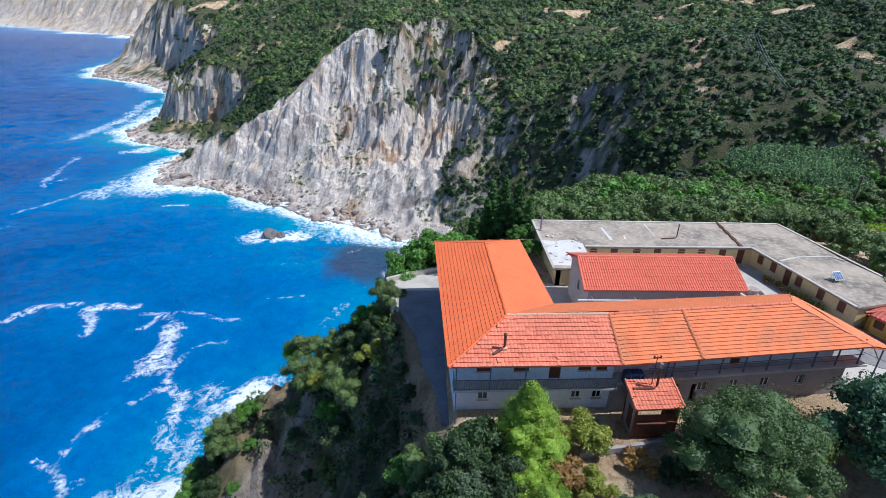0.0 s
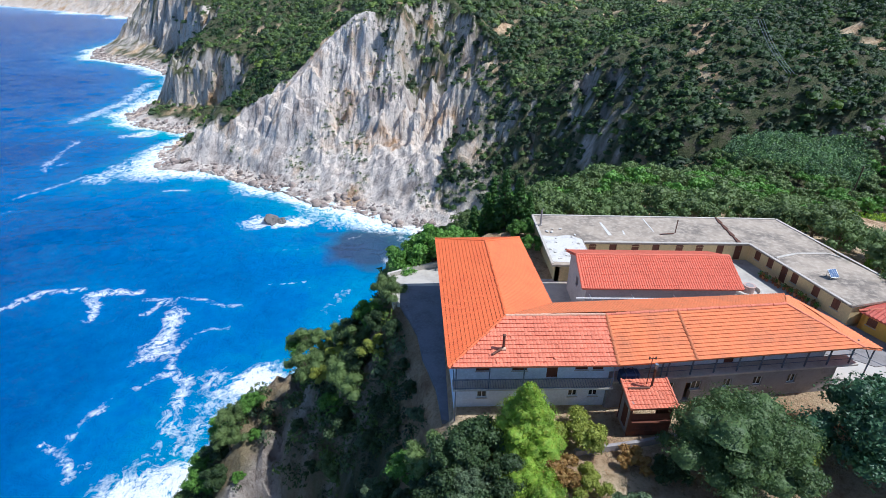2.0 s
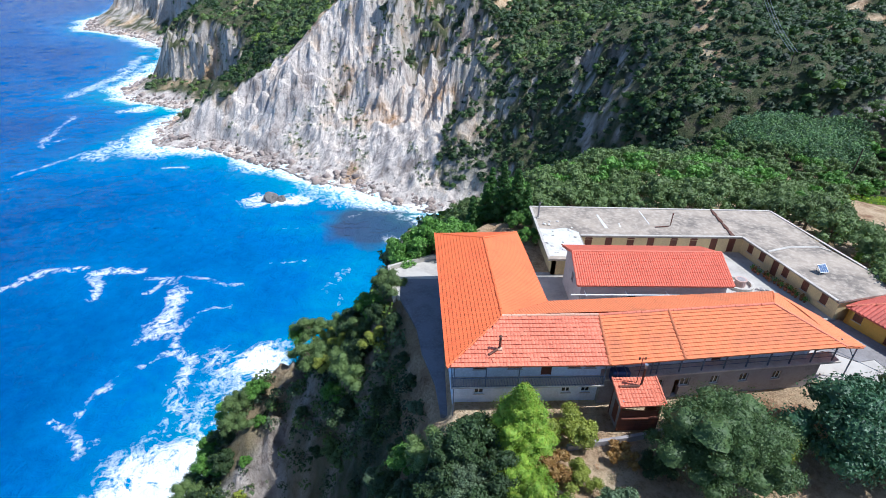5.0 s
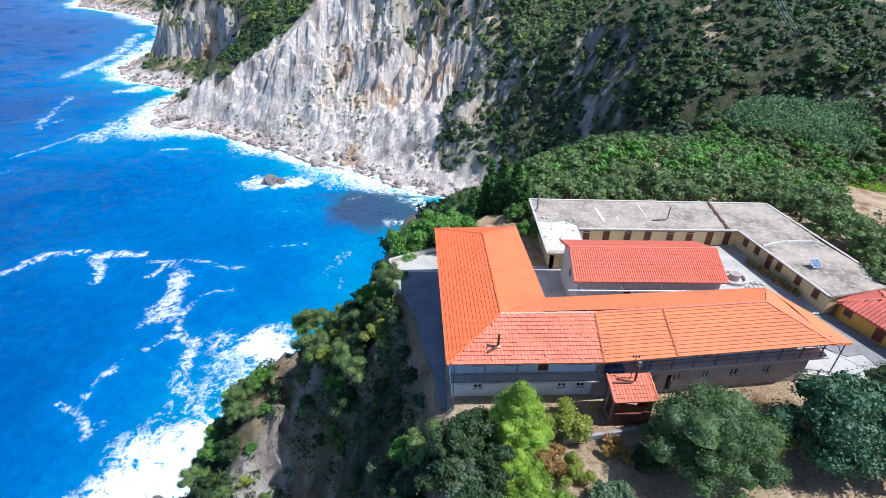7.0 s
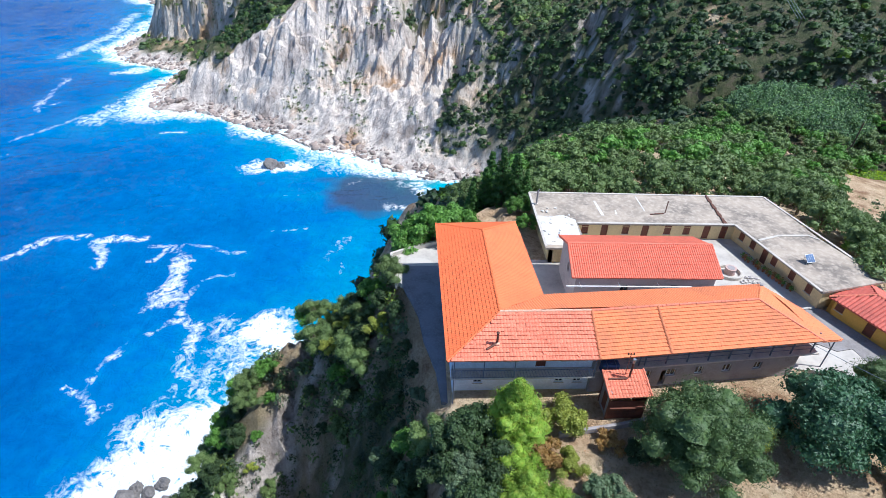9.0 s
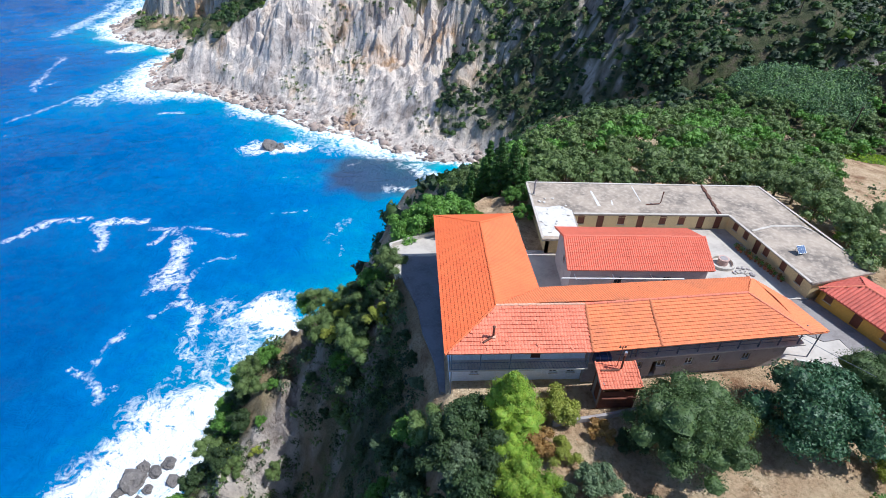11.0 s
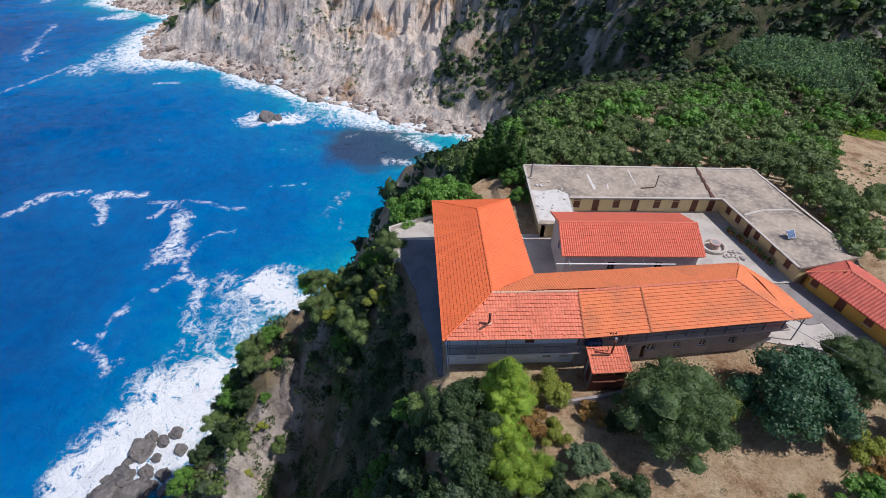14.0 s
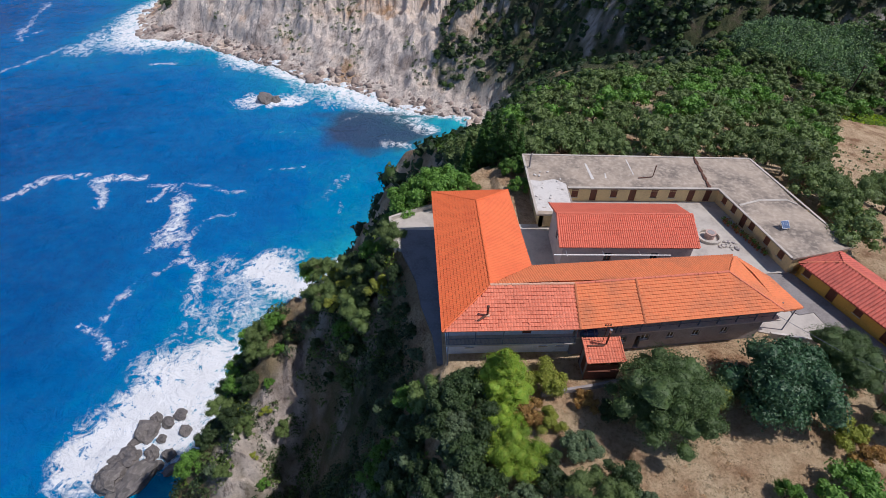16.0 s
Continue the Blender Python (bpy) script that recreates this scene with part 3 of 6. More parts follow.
def sea_material():
    m = bpy.data.materials.new("clear blue sea water")
    m.use_nodes = True
    nt = m.node_tree
    b = nt.nodes["Principled BSDF"]
    b.inputs["Roughness"].default_value, b.inputs["IOR"].default_value = 0.12, 1.33
    b.inputs["Specular IOR Level"].default_value = 0.22
    tc = nt.nodes.new("ShaderNodeTexCoord")
    shal, foam = nt.nodes.new("ShaderNodeAttribute"), nt.nodes.new("ShaderNodeAttribute")
    shal.attribute_name, foam.attribute_name = "shallow", "foam"

    def noise_at(scale, detail, rough=0.6, dist=0.0):
        n = node(nt, "ShaderNodeTexNoise", Scale=scale, Detail=detail, Roughness=rough, Distortion=dist)
        nt.links.new(tc.outputs["Object"], n.inputs["Vector"])
        return n.outputs[0]

    def math_node(op, a, c):
        n = nt.nodes.new("ShaderNodeMath")
        n.operation = op
        for k, v in enumerate((a, c)):
            if isinstance(v, (int, float)):
                n.inputs[k].default_value = v
            else:
                nt.links.new(v, n.inputs[k])
        return n.outputs[0]

    depth = nt.nodes.new("ShaderNodeValToRGB")
    e = depth.color_ramp.elements
    e.new(0.4), e.new(0.75)
    for el, (p, c) in zip(e, ((0.0, (0.0, 0.076, 0.275)), (0.33, (0.0, 0.145, 0.42)), (0.62, (0.0, 0.225, 0.45)), (0.95, (0.02, 0.39, 0.47)))):
        el.position, el.color = p, (*c, 1)
    wob = math_node("ADD", shal.outputs["Fac"], math_node("ADD", math_node("MULTIPLY", math_node("SUBTRACT", noise_at(0.02, 5), 0.5), 0.5), math_node("MULTIPLY", math_node("SUBTRACT", noise_at(0.22, 6, 0.7), 0.5), 0.55)))
    nt.links.new(wob, depth.inputs[0])
    lace = math_node("ABSOLUTE", math_node("SUBTRACT", noise_at(0.13, 8, 0.66, 1.4), 0.5), 0)
    lace = math_node("MAXIMUM", math_node("SUBTRACT", 1.0, math_node("MULTIPLY", lace, 7.5)), 0.0)
    fleck = math_node("MULTIPLY", math_node("SUBTRACT", noise_at(0.5, 9, 0.78, 0.8), 0.5), 3.3)
    amount = math_node("MULTIPLY", foam.outputs["Fac"], math_node("ADD", math_node("ADD", 0.40, math_node("MULTIPLY", lace, 0.65)), fleck))
    mask = nt.nodes.new("ShaderNodeMapRange")
    mask.inputs[1].default_value, mask.inputs[2].default_value = 0.30, 0.78
    nt.links.new(amount, mask.inputs[0])
    mx = nt.nodes.new("ShaderNodeMix")
    mx.data_type = "RGBA"
    nt.links.new(mask.outputs[0], mx.inputs["Factor"])
    weed = nt.nodes.new("ShaderNodeAttribute")
    weed.attribute_name = "weed"
    wx = nt.nodes.new("ShaderNodeMix")
    wx.data_type = "RGBA"
    wr = nt.nodes.new("ShaderNodeMapRange")
    wr.inputs[1].default_value, wr.inputs[2].default_value, wr.inputs[4].default_value = 0.5, 1.0, 0.8
    nt.links.new(weed.outputs["Fac"], wr.inputs[0])
    nt.links.new(wr.outputs[0], wx.inputs["Factor"])
    nt.links.new(depth.outputs[0], wx.inputs["A"])
    wx.inputs["B"].default_value = (0.045, 0.05, 0.085, 1)
    nt.links.new(wx.outputs["Result"], mx.inputs["A"])
    mx.inputs["B"].default_value = (0.86, 0.89, 0.90, 1)
    nt.links.new(mx.outputs["Result"], b.inputs["Base Color"])
    rr = nt.nodes.new("ShaderNodeMapRange")
    rr.inputs[3].default_value, rr.inputs[4].default_value = 0.16, 0.9
    nt.links.new(mask.outputs[0], rr.inputs[0])
    nt.links.new(rr.outputs[0], b.inputs["Roughness"])
    bp = nt.nodes.new("ShaderNodeBump")
    bp.inputs["Strength"].default_value, bp.inputs["Distance"].default_value = 1.0, 1.6
    nt.links.new(noise_at(0.2, 9, 0.7, 0.5), bp.inputs["Height"])
    nt.links.new(bp.outputs[0], b.inputs["Normal"])
    return m


# lines of drifting foam: half width, thickness, then x, y along it
STREAKS = [
    (2.2, 0.75, [(-152, 165), (-148, 173), (-141, 178), (-130, 180)]), (2.3, 0.8, [(-117, 163), (-116, 170), (-123, 175)]), (2.1, 0.8, [(-123, 175), (-117, 178), (-106, 181)]),
    (1.1, 0.6, [(-101, 175), (-88, 173), (-65, 169)]), (3.6, 0.8, [(-84, 141), (-85, 151), (-86, 161)]), (1.4, 0.7, [(-97, 164), (-94, 173), (-83, 164)]),
    (1.2, 0.65, [(-82, 126), (-76, 133), (-79, 142), (-75, 151), (-67, 154)]), (2.1, 0.8, [(-76, 133), (-69, 128), (-67, 118)]), (1.3, 0.8, [(-96, 104), (-90, 101), (-84, 94)]),
    (1.1, 0.7, [(-90, 101), (-82, 98)]), (1.3, 0.75, [(-90, 101), (-89, 108), (-88, 116)]), (0.7, 0.5, [(-88, 116), (-87, 131), (-86, 141)]),
    (0.8, 0.6, [(-58, 184), (-45, 187), (-42, 183)]), (0.7, 0.55, [(-31, 176), (-26, 161), (-28, 156)]), (5.6, 1.7, [(-46, 128), (-37, 120)]),
    (6.4, 0.55, [(-59, 127), (-50, 118), (-50, 105)]), (5.2, 0.5, [(-67, 114), (-56, 101), (-55, 111)]), (4.6, 0.45, [(-72, 90), (-64, 105)]),
    (9.0, 1.9, [(-74, 66), (-65, 77), (-56, 88)]), (8.4, 1.8, [(-59, 71), (-54, 80)]), (4.7, 0.95, [(-82, 242), (-69, 240), (-57, 246)]),
    (3.1, 0.6, [(-57, 246), (-39, 249)]), (1.8, 0.6, [(-214, 274), (-205, 286), (-194, 309)]), (2.2, 0.6, [(-226, 315), (-235, 356), (-240, 380)]),
    (1.5, 0.55, [(-226, 321), (-218, 331)]), (1.3, 0.5, [(-208, 254), (-204, 257)]), (7.7, 0.55, [(-186, 301), (-179, 334), (-158, 324)]),
    (5.5, 0.8, [(-179, 334), (-153, 319)]), (8.9, 0.75, [(-234, 427), (-248, 487), (-257, 552)]), (6.2, 0.75, [(-210, 392), (-197, 403)]),
    (2.0, 0.7, [(-138, 284), (-129, 287)]), (7.1, 0.55, [(-269, 433), (-268, 506), (-284, 589)]), (3.4, 0.7, [(-11, 203), (-4, 201)]),
    (4.8, 0.75, [(0, 222), (6, 214)]), (3.0, 0.4, [(-36, 161), (-26, 180)]), (1.6, 0.4, [(-36, 222), (-26, 229)]),
    (1.2, 0.4, [(-60, 214), (-45, 213)]),
]


def make_sea():
    xs = stretch((-6000, -900, 150), (-900, -320, 8), (-320, -170, 3.2), (-170, 40, 1.5))
    ys = stretch((-900, 20, 40), (20, 300, 1.5), (300, 460, 3), (460, 760, 5), (760, 1100, 10), (1100, 4500, 100))
    v, f = sheet(xs, ys, lambda X, Y: SEA + 0 * X)
    x, y = v[:, 0].astype(float), v[:, 1].astype(float)
    d = shore(x, y)
    out = np.clip(-d, 0, 1e5)
    v[:, 2] += fbm(x / 14, y / 9, 3) * 1.1 + np.exp(-out / 8) * fbm(x / 5, y / 5, 3) * 1.6
    ob = arrays("water", v, f, sea_material(), smooth=True)
    shallow = np.exp(-out / 26.0) * 0.75 + 0.20 * np.exp(-out / 95.0) + 0.10 * fbm(x / 60, y / 60, 3) + 0.12 * np.exp(-((x + 70) / 70) ** 2 - ((y - 215) / 40) ** 2)
    swell = 0.5 + fbm(x / 25, y / 25, 2)
    foam = (1.0 + 0.3 * smoothstep(222, 240, y)) * np.exp(-(out / (2.6 + 3 * swell + (3 + 14 * swell) * smoothstep(222, 240, y))) ** 1.4)
    foam = np.maximum(foam, 0.5 * np.exp(-(out / (14 + 12 * swell)) ** 2) * smoothstep(-0.1, 0.25, fbm(x / 16 + 3, y / 16, 3)))
    halo = np.zeros(x.shape)
    wx, wy = fbm(x / 9, y / 9, 4) * 6, fbm(y / 9 + 40, x / 9, 4) * 6
    for half, thick, line in STREAKS:
        bend = min(1.0, 0.35 + half / 8)
        for (ax, ay), (bx, by) in zip(line, line[1:]):
            dx, dy = bx - ax, by - ay
            t = np.clip(((x - ax) * dx + (y - ay) * dy) / (dx * dx + dy * dy + 1e-6), 0, 1)
            dist = np.hypot(x + wx * bend - ax - t * dx, y + wy * bend - ay - t * dy)
            halo = np.maximum(halo, 0.12 * np.exp(-(dist / (half * 2.6 + 3.0)) ** 2))
            foam = np.maximum(foam, (0.15 + 0.85 * thick if half > 4 else 0.95 * thick) * np.exp(-(dist / (half * 1.15 + 0.4)) ** 2))
    shallow = shallow + halo
    weed = np.exp(-((x + 18) / 30) ** 2 - ((y - 216) / 20) ** 2) * 1.5 + 0.5 * fbm(x / 10, y / 10, 3)
    for name, values in (("shallow", shallow), ("foam", foam), ("weed", weed)):
        a = ob.data.attributes.new(name, "FLOAT", "POINT")
        a.data.foreach_set("value", np.clip(values, 0, 2).astype(np.float32))
    return tagged(ob, "deep blue sea with white foam along the rocks", "sea", kind="structure")


make_sea()


# ---- plants ----
def leaves(centres, normals, size, rng, slim=1.0):
    """Leaf blades, one for each centre, roughly facing along the normals."""
    n = len(centres)
    nrm = normals + rng.normal(0, 0.55, (n, 3))
    nrm /= np.linalg.norm(nrm, axis=1, keepdims=True) + 1e-9
    ref = rng.normal(0, 1, (n, 3))
    a = np.cross(nrm, ref)
    a /= np.linalg.norm(a, axis=1, keepdims=True) + 1e-9
    b = np.cross(nrm, a)
    s = np.asarray(size).reshape(-1, 1) * rng.uniform(0.6, 1.3, (n, 1))
    a, b = a * s * slim, b * s
    v = np.stack([centres - a * 1.15 - b * 0.7, centres + a * 1.2 - b * 0.5, centres + b * 1.3], 1)
    return v.reshape(-1, 3), np.arange(n * 3).reshape(n, 3)


def ball(n, rng):
    d = rng.normal(0, 1, (n, 3))
    return d / np.linalg.norm(d, axis=1, keepdims=True)


def domes(places, radii, squash, rng):
    """A lumpy cap under the leaves of each shrub."""
    n, k = len(places), 7
    ang = (np.arange(k)[None] + np.array([[0.0], [0.5], [0.0]])) * 2 * math.pi / k
    lift = np.array([0.9, 0.55, -0.05])[:, None] + 0 * ang
    ring = np.sqrt(np.clip(1 - lift ** 2, 0, 1))
    unit = np.concatenate([[[0, 0, 1.0]], np.stack([ring * np.cos(ang), ring * np.sin(ang), lift], -1).reshape(-1, 3)])
    v = places[:, None] + unit[None] * rng.uniform(0.62, 1.0, (n, len(unit), 1)) * radii[:, None, None] * np.array([1, 1, squash])
    f = [(0, 1 + i, 1 + (i + 1) % k) for i in range(k)]
    for a in (1, 1 + k):
        for i in range(k):
            p, q, u, w = a + i, a + (i + 1) % k, a + k + i, a + k + (i + 1) % k
            f += [(p, u, q), (q, u, w)]
    f = np.array(f)[None] + (np.arange(n) * len(unit))[:, None, None]
    return v.reshape(-1, 3), f.reshape(-1, 3), len(unit)


def cloud(name, places, radii, material, each, rng, label, squash=0.75, leaf_size=0.42, category="scrub", dome=False):
    """A whole slope of shrubs as one mesh: each is a ragged dome of leaf tufts."""
    n = len(places)
    d = ball(n * each, rng).reshape(n, each, 3)
    d[..., 2] = np.abs(d[..., 2]) * 1.1 - 0.12
    lump = (0.84 if dome else 0.78) + 0.3 * rng.rand(n, each, 1)
    r = radii.reshape(n, 1, 1)
    c = places.reshape(n, 1, 3) + d * lump * r * np.array([1, 1, squash])
    v, f = leaves(c.reshape(-1, 3), d.reshape(-1, 3), np.repeat(radii * leaf_size, each), rng)
    shade_of = np.clip(rng.normal(0.0, 0.34, n), -0.6, 0.9)
    tone = np.repeat(shade_of, each * 3)
    if dome:
        v2, f2, m = domes(places, radii, squash, rng)
        f = np.concatenate([f, f2 + len(v)])
        v, tone = np.concatenate([v, v2]), np.concatenate([tone, np.repeat(shade_of, m)])
    ob = arrays(name, v, f, material, smooth=dome)
    a = ob.data.attributes.new("tone", "FLOAT", "POINT")
    a.data.foreach_set("value", tone.astype(np.float32))
    return tagged(ob, label, category, kind="stuff")


def tree_mesh(rng, height, width, trunk, lobes, per_lobe, size, shape="round", slim=1.0):
    """Crown vertices and faces, and the ends of the limbs."""
    ends, cs, ns, caps = [], [], [], []
    for k in range(lobes):
        if shape == "cone":
            h = (k + 0.5) / lobes
            ang = k * 2.4
            rad = width * 0.5 * (1 - h) ** 0.8 * rng.uniform(0.35, 1.05)
            c = np.array([math.cos(ang) * rad, math.sin(ang) * rad, trunk + (height - trunk) * h * 0.96])
            r = width * (0.15 * (1 - h) + 0.075) * rng.uniform(0.7, 1.3)
        else:
            q = ball(1, rng)[0]
            q[2] = abs(q[2]) * 1.05 - 0.28
            q *= rng.uniform(0.35, 0.98)
            c = np.array([q[0] * width * 0.5, q[1] * width * 0.5, trunk + (height - trunk) * (0.38 + 0.6 * q[2])])
            r = width * rng.uniform(0.07, 0.19)
        ends.append(c)
        caps.append(r * 0.86)
        d = ball(per_lobe, rng)
        d[:, 2] = np.where(d[:, 2] < -0.35, -d[:, 2], d[:, 2])
        cs.append(c + d * r * rng.uniform(0.62, 1.12, (per_lobe, 1)) * np.array([1, 1, 0.82]))
        ns.append(d)
    v, f = leaves(np.concatenate(cs), np.concatenate(ns), np.full(lobes * per_lobe, size), rng, slim)
    v2, f2, _ = domes(np.array(ends), np.array(caps), 0.82, rng)
    return np.concatenate([v, v2]), np.concatenate([f, f2 + len(v)]), ends


def tree(name, seed, height, width, trunk, lobes, per_lobe, size, leaf_material, label, category="tree", shape="round", slim=1.0, group=""):
    rng = np.random.RandomState(seed)
    root = thing(name, (0, 0, 0), label, category, group)
    v, f, ends = tree_mesh(rng, height, width, trunk, lobes, per_lobe, size, shape, slim)
    arrays("crown", v, f, leaf_material, root, smooth=True)
    bm = bmesh.new()
    top = trunk + (height - trunk) * (0.8 if shape == "cone" else 0.45)
    bend = rng.uniform(-0.15, 0.15, (5, 2)) * (0.3 if shape == "cone" else 1)
    r0 = 0.03 * height + 0.04
    pts = [(bend[i][0] * i / 2, bend[i][1] * i / 2, -0.4 + (top + 0.4) * i / 4) for i in range(5)]
    tube(bm, pts, [r0 * 1.35, r0, r0 * 0.85, r0 * 0.65, r0 * 0.3], 6)
    for c in ends[:: max(1, len(ends) // 9)]:
        k = 2 if shape != "cone" else min(3, int(4 * c[2] / max(top, 1)))
        p = Vector(pts[k])
        q = Vector(c)
        tube(bm, [p, p.lerp(q, 0.5) + Vector((0, 0, 0.12 * height * 0.3)), q], [r0 * 0.5, r0 * 0.3, r0 * 0.12], 4, False)
    part("trunk", bm, BARK, root)
    return root


def ground_z(x, y):
    return float(land(np.array([float(x)]), np.array([float(y)]))[0][0])


def stand(master, x, y, turn=0.0, scale=1.0, label="", z=None, sink=0.15, tall=1.0):
    """A copy of a tree on the ground."""
    z = ground_z(x, y) - sink if z is None else z
    ob = copy_thing(master, Matrix.Translation((x, y, z)) @ Matrix.Rotation(turn, 4, "Z") @ Matrix.Diagonal((scale, scale, scale * tall, 1)))
    ob.scale = (scale, scale, scale * tall)
    if label:
        ob["label"] = label
    return ob


def scatter(count, box, rng):
    return rng.uniform(box[0], box[1], count), rng.uniform(box[2], box[3], count)


def far_scrub():
    rng = np.random.RandomState(21)
    # the wooded hill beyond the ravine
    parts_x, parts_y, parts_r = [], [], []
    for count, bx, r0, r1 in ((17500, (-20, 330, 72, 330), 1.1, 2.6), (9500, (-120, 380, 330, 560), 1.6, 3.4), (3400, (-320, 620, 560, 1000), 2.8, 5.6), (5200, (-340, -60, 340, 640), 1.4, 2.9), (1200, (-700, 1200, 1000, 2200), 5, 10)):
        x, y = scatter(count, bx, rng)
        parts_x.append(x), parts_y.append(y), parts_r.append(rng.uniform(r0, r1, count) * (0.75 + 0.6 * rng.rand(count) ** 2))
    x, y, r = np.concatenate(parts_x), np.concatenate(parts_y), np.concatenate(parts_r)
    z, d = land(x, y)
    rock = bare(x, y)
    keep = (d > 10) & (rng.rand(len(x)) > rock * 1.05) & (rng.rand(len(x)) < 0.85 + 1.1 * fbm(x / 26, y / 26, 3) + 0.25 * smoothstep(430, 250, y))
    keep &= (x < 0.92 * y + 25) & (x > -0.95 * y - 10)
    keep &= ~(inside(x, y, GROVE)) & (cleared(x, y) < 0.5) & ~inside(x, y, FIELD)
    x, y, z, r = x[keep], y[keep], z[keep], r[keep]
    light = fbm(x / 60 + 9, y / 60, 3) + 0.25 * smoothstep(300, 420, y) - 0.12 > 0.0
    for name, sel, m, label in (("maquis", ~light, LEAF_MAQUIS, "dense dark green maquis covering the hillside"), ("garrigue", light, LEAF_SCRUB, "sparser olive green scrub on the upper slopes")):
        cloud(name, np.stack([x, y, z - 0.2], 1)[sel], r[sel], m, 16, rng, label, leaf_size=0.24, dome=True)
    # tufts that cling to the white cliff
    x, y = scatter(9000, (-190, 60, 228, 470), rng)
    z, d = land(x, y)
    t = np.clip((x + 76) / 36, 0, 1)
    strip = np.exp(-((y - 303 - 22 * t) / 5.0) ** 2) * smoothstep(-82, -72, x) * smoothstep(-34, -44, x)
    keep = (d > 12) & (bare(x, y) > 0.3) & (fbm(x / 16 + 3, y / 30, 3) + 0.16 * smoothstep(0, 24, x) + 0.12 * smoothstep(-30, 0, z) + 0.5 * strip > 0.06)
    x, y, z = x[keep], y[keep], z[keep]
    cloud("cliff_scrub", np.stack([x, y, z - 0.1], 1), rng.uniform(0.4, 1.3, len(x)), LEAF_SCRUB, 20, rng, "low scrub clinging to the white cliff", leaf_size=0.3)


# the olive grove and the reeds behind the buildings
GROVE = [(-3, 56), (16, 63), (48, 62), (52, 40), (75, 38), (150, 110), (160, 160), (95, 160), (62, 138), (30, 112), (14, 86)]
far_scrub()


# ---- building kit ----
def tile_slope(parent, a, b, c, d, material, course=0.38, width=0.26, rise=0.05, lift=0.05, seed=1, label="", under=None, loose=0.12):
    """A tiled roof plane: a board below and courses of barrel tiles, eave a-b, ridge d-c."""
    a, b, c, d = (np.array(p, float) for p in (a, b, c, d))
    rng = np.random.RandomState(seed)
    e = (b - a) / np.linalg.norm(b - a)
    ld, rc = np.dot(d - a, e), np.dot(c - a, e)
    w = (d - a) - e * ld
    w2 = (c - a) - e * rc
    nrm = np.cross(e, w / np.linalg.norm(w))
    n = max(2, round(np.linalg.norm(w) / course))
    length = np.linalg.norm(b - a)
    bm = bmesh.new()
    pts = [a, b, c, d] if np.linalg.norm(c - d) > 0.05 else [a, b, c]
    up = [bm.verts.new(p - nrm * 0.09) for p in pts]
    dn = [bm.verts.new(p - nrm * 0.18) for p in pts]
    bm.faces.new(up)
    bm.faces.new(dn[::-1])
    for i in range(len(up)):
        k = (i + 1) % len(up)
        bm.faces.new((up[k], up[i], dn[i], dn[k]))
    board = part("roof", bm, under or material, parent, label)
    verts, faces = [], []
    prof = np.array([0.0, 0.75, 1.0, 0.75, 0.0]) * rise
    lo, hi = min(0, ld), max(length, rc)
    js = np.arange(math.floor(lo / width), math.ceil(hi / width) + 1)
    for k in range(n):
        v0, v1 = k / n, min(1.0, (k + 1.12) / n)
        for j in js:
            mid = (j + 0.5) * width
            vm = (k + 0.5) / n
            if not ld * vm - 0.05 < mid < length + (rc - length) * vm + 0.05:
                continue
            jit, tilt = rng.normal(0, loose * lift), rng.normal(0, loose * lift)
            s = (j + np.linspace(0, 1, 5)) * width
            base = len(verts)
            for row, (v, h) in enumerate(((v0, lift), (v1, 0.0), (v0, lift), (v0, 0.0))):
                ss = np.clip(s, ld * v, length + (rc - length) * v)
                ww = w[None] + (w2 - w)[None] * (np.clip(ss / max(length, 0.1), 0, 1))[:, None]
                z = (prof + h + jit + tilt * (row % 2)) if row < 3 else prof * 0 - 0.05
                q = a + e * ss[:, None] + ww * v + nrm * z[:, None]
                if row != 1:
                    q = q - ww / np.linalg.norm(w) * 0.03
                verts.extend(q)
            for i in range(4):
                faces.append((base + i, base + i + 1, base + 6 + i, base + 5 + i))
                faces.append((base + 15 + i, base + 16 + i, base + 11 + i, base + 10 + i))
    tiles = arrays("roof_tiles", np.array(verts), np.array(faces), material, board)
    tagged(tiles, kind="stuff")
    return board


def half_tube_mesh(name, length, radius, material):
    bm = bmesh.new()
    rings = []
    for k, r in ((0, radius), (length, radius * 0.86)):
        rings.append([bm.verts.new((k, r * math.cos(t), r * math.sin(t))) for t in np.linspace(0, math.pi, 6)])
    for i in range(5):
        bm.faces.new((rings[0][i], rings[1][i], rings[1][i + 1], rings[0][i + 1]))
    bm.faces.new(rings[0])
    return finish(name, bm, material)


RIDGE_MESHES = {}


def ridge_run(parent, p, q, material, length=0.40, radius=0.14, seed=3):
    """A line of ridge tiles from p to q, each a piece of its own."""
    rng = random.Random(seed)
    key = (material.name, length, radius)
    if key not in RIDGE_MESHES:
        RIDGE_MESHES[key] = half_tube_mesh("ridge_tile", length * 1.06, radius, material)
    p, q = Vector(p), Vector(q)
    run = q - p
    n = max(1, round(run.length / length))
    turn = run.to_track_quat("X", "Z").to_matrix().to_4x4()
    for k in range(n):
        ob = new("ridge_tile", RIDGE_MESHES[key])
        at = p + run * (k / n) + Vector((rng.uniform(-0.015, 0.015), rng.uniform(-0.015, 0.015), 0.01 + rng.uniform(-0.012, 0.012)))
        ob.matrix_basis = Matrix.Translation(at) @ turn @ Matrix.Rotation(rng.uniform(-0.04, 0.04), 4, "Z")
        adopt(ob, parent)


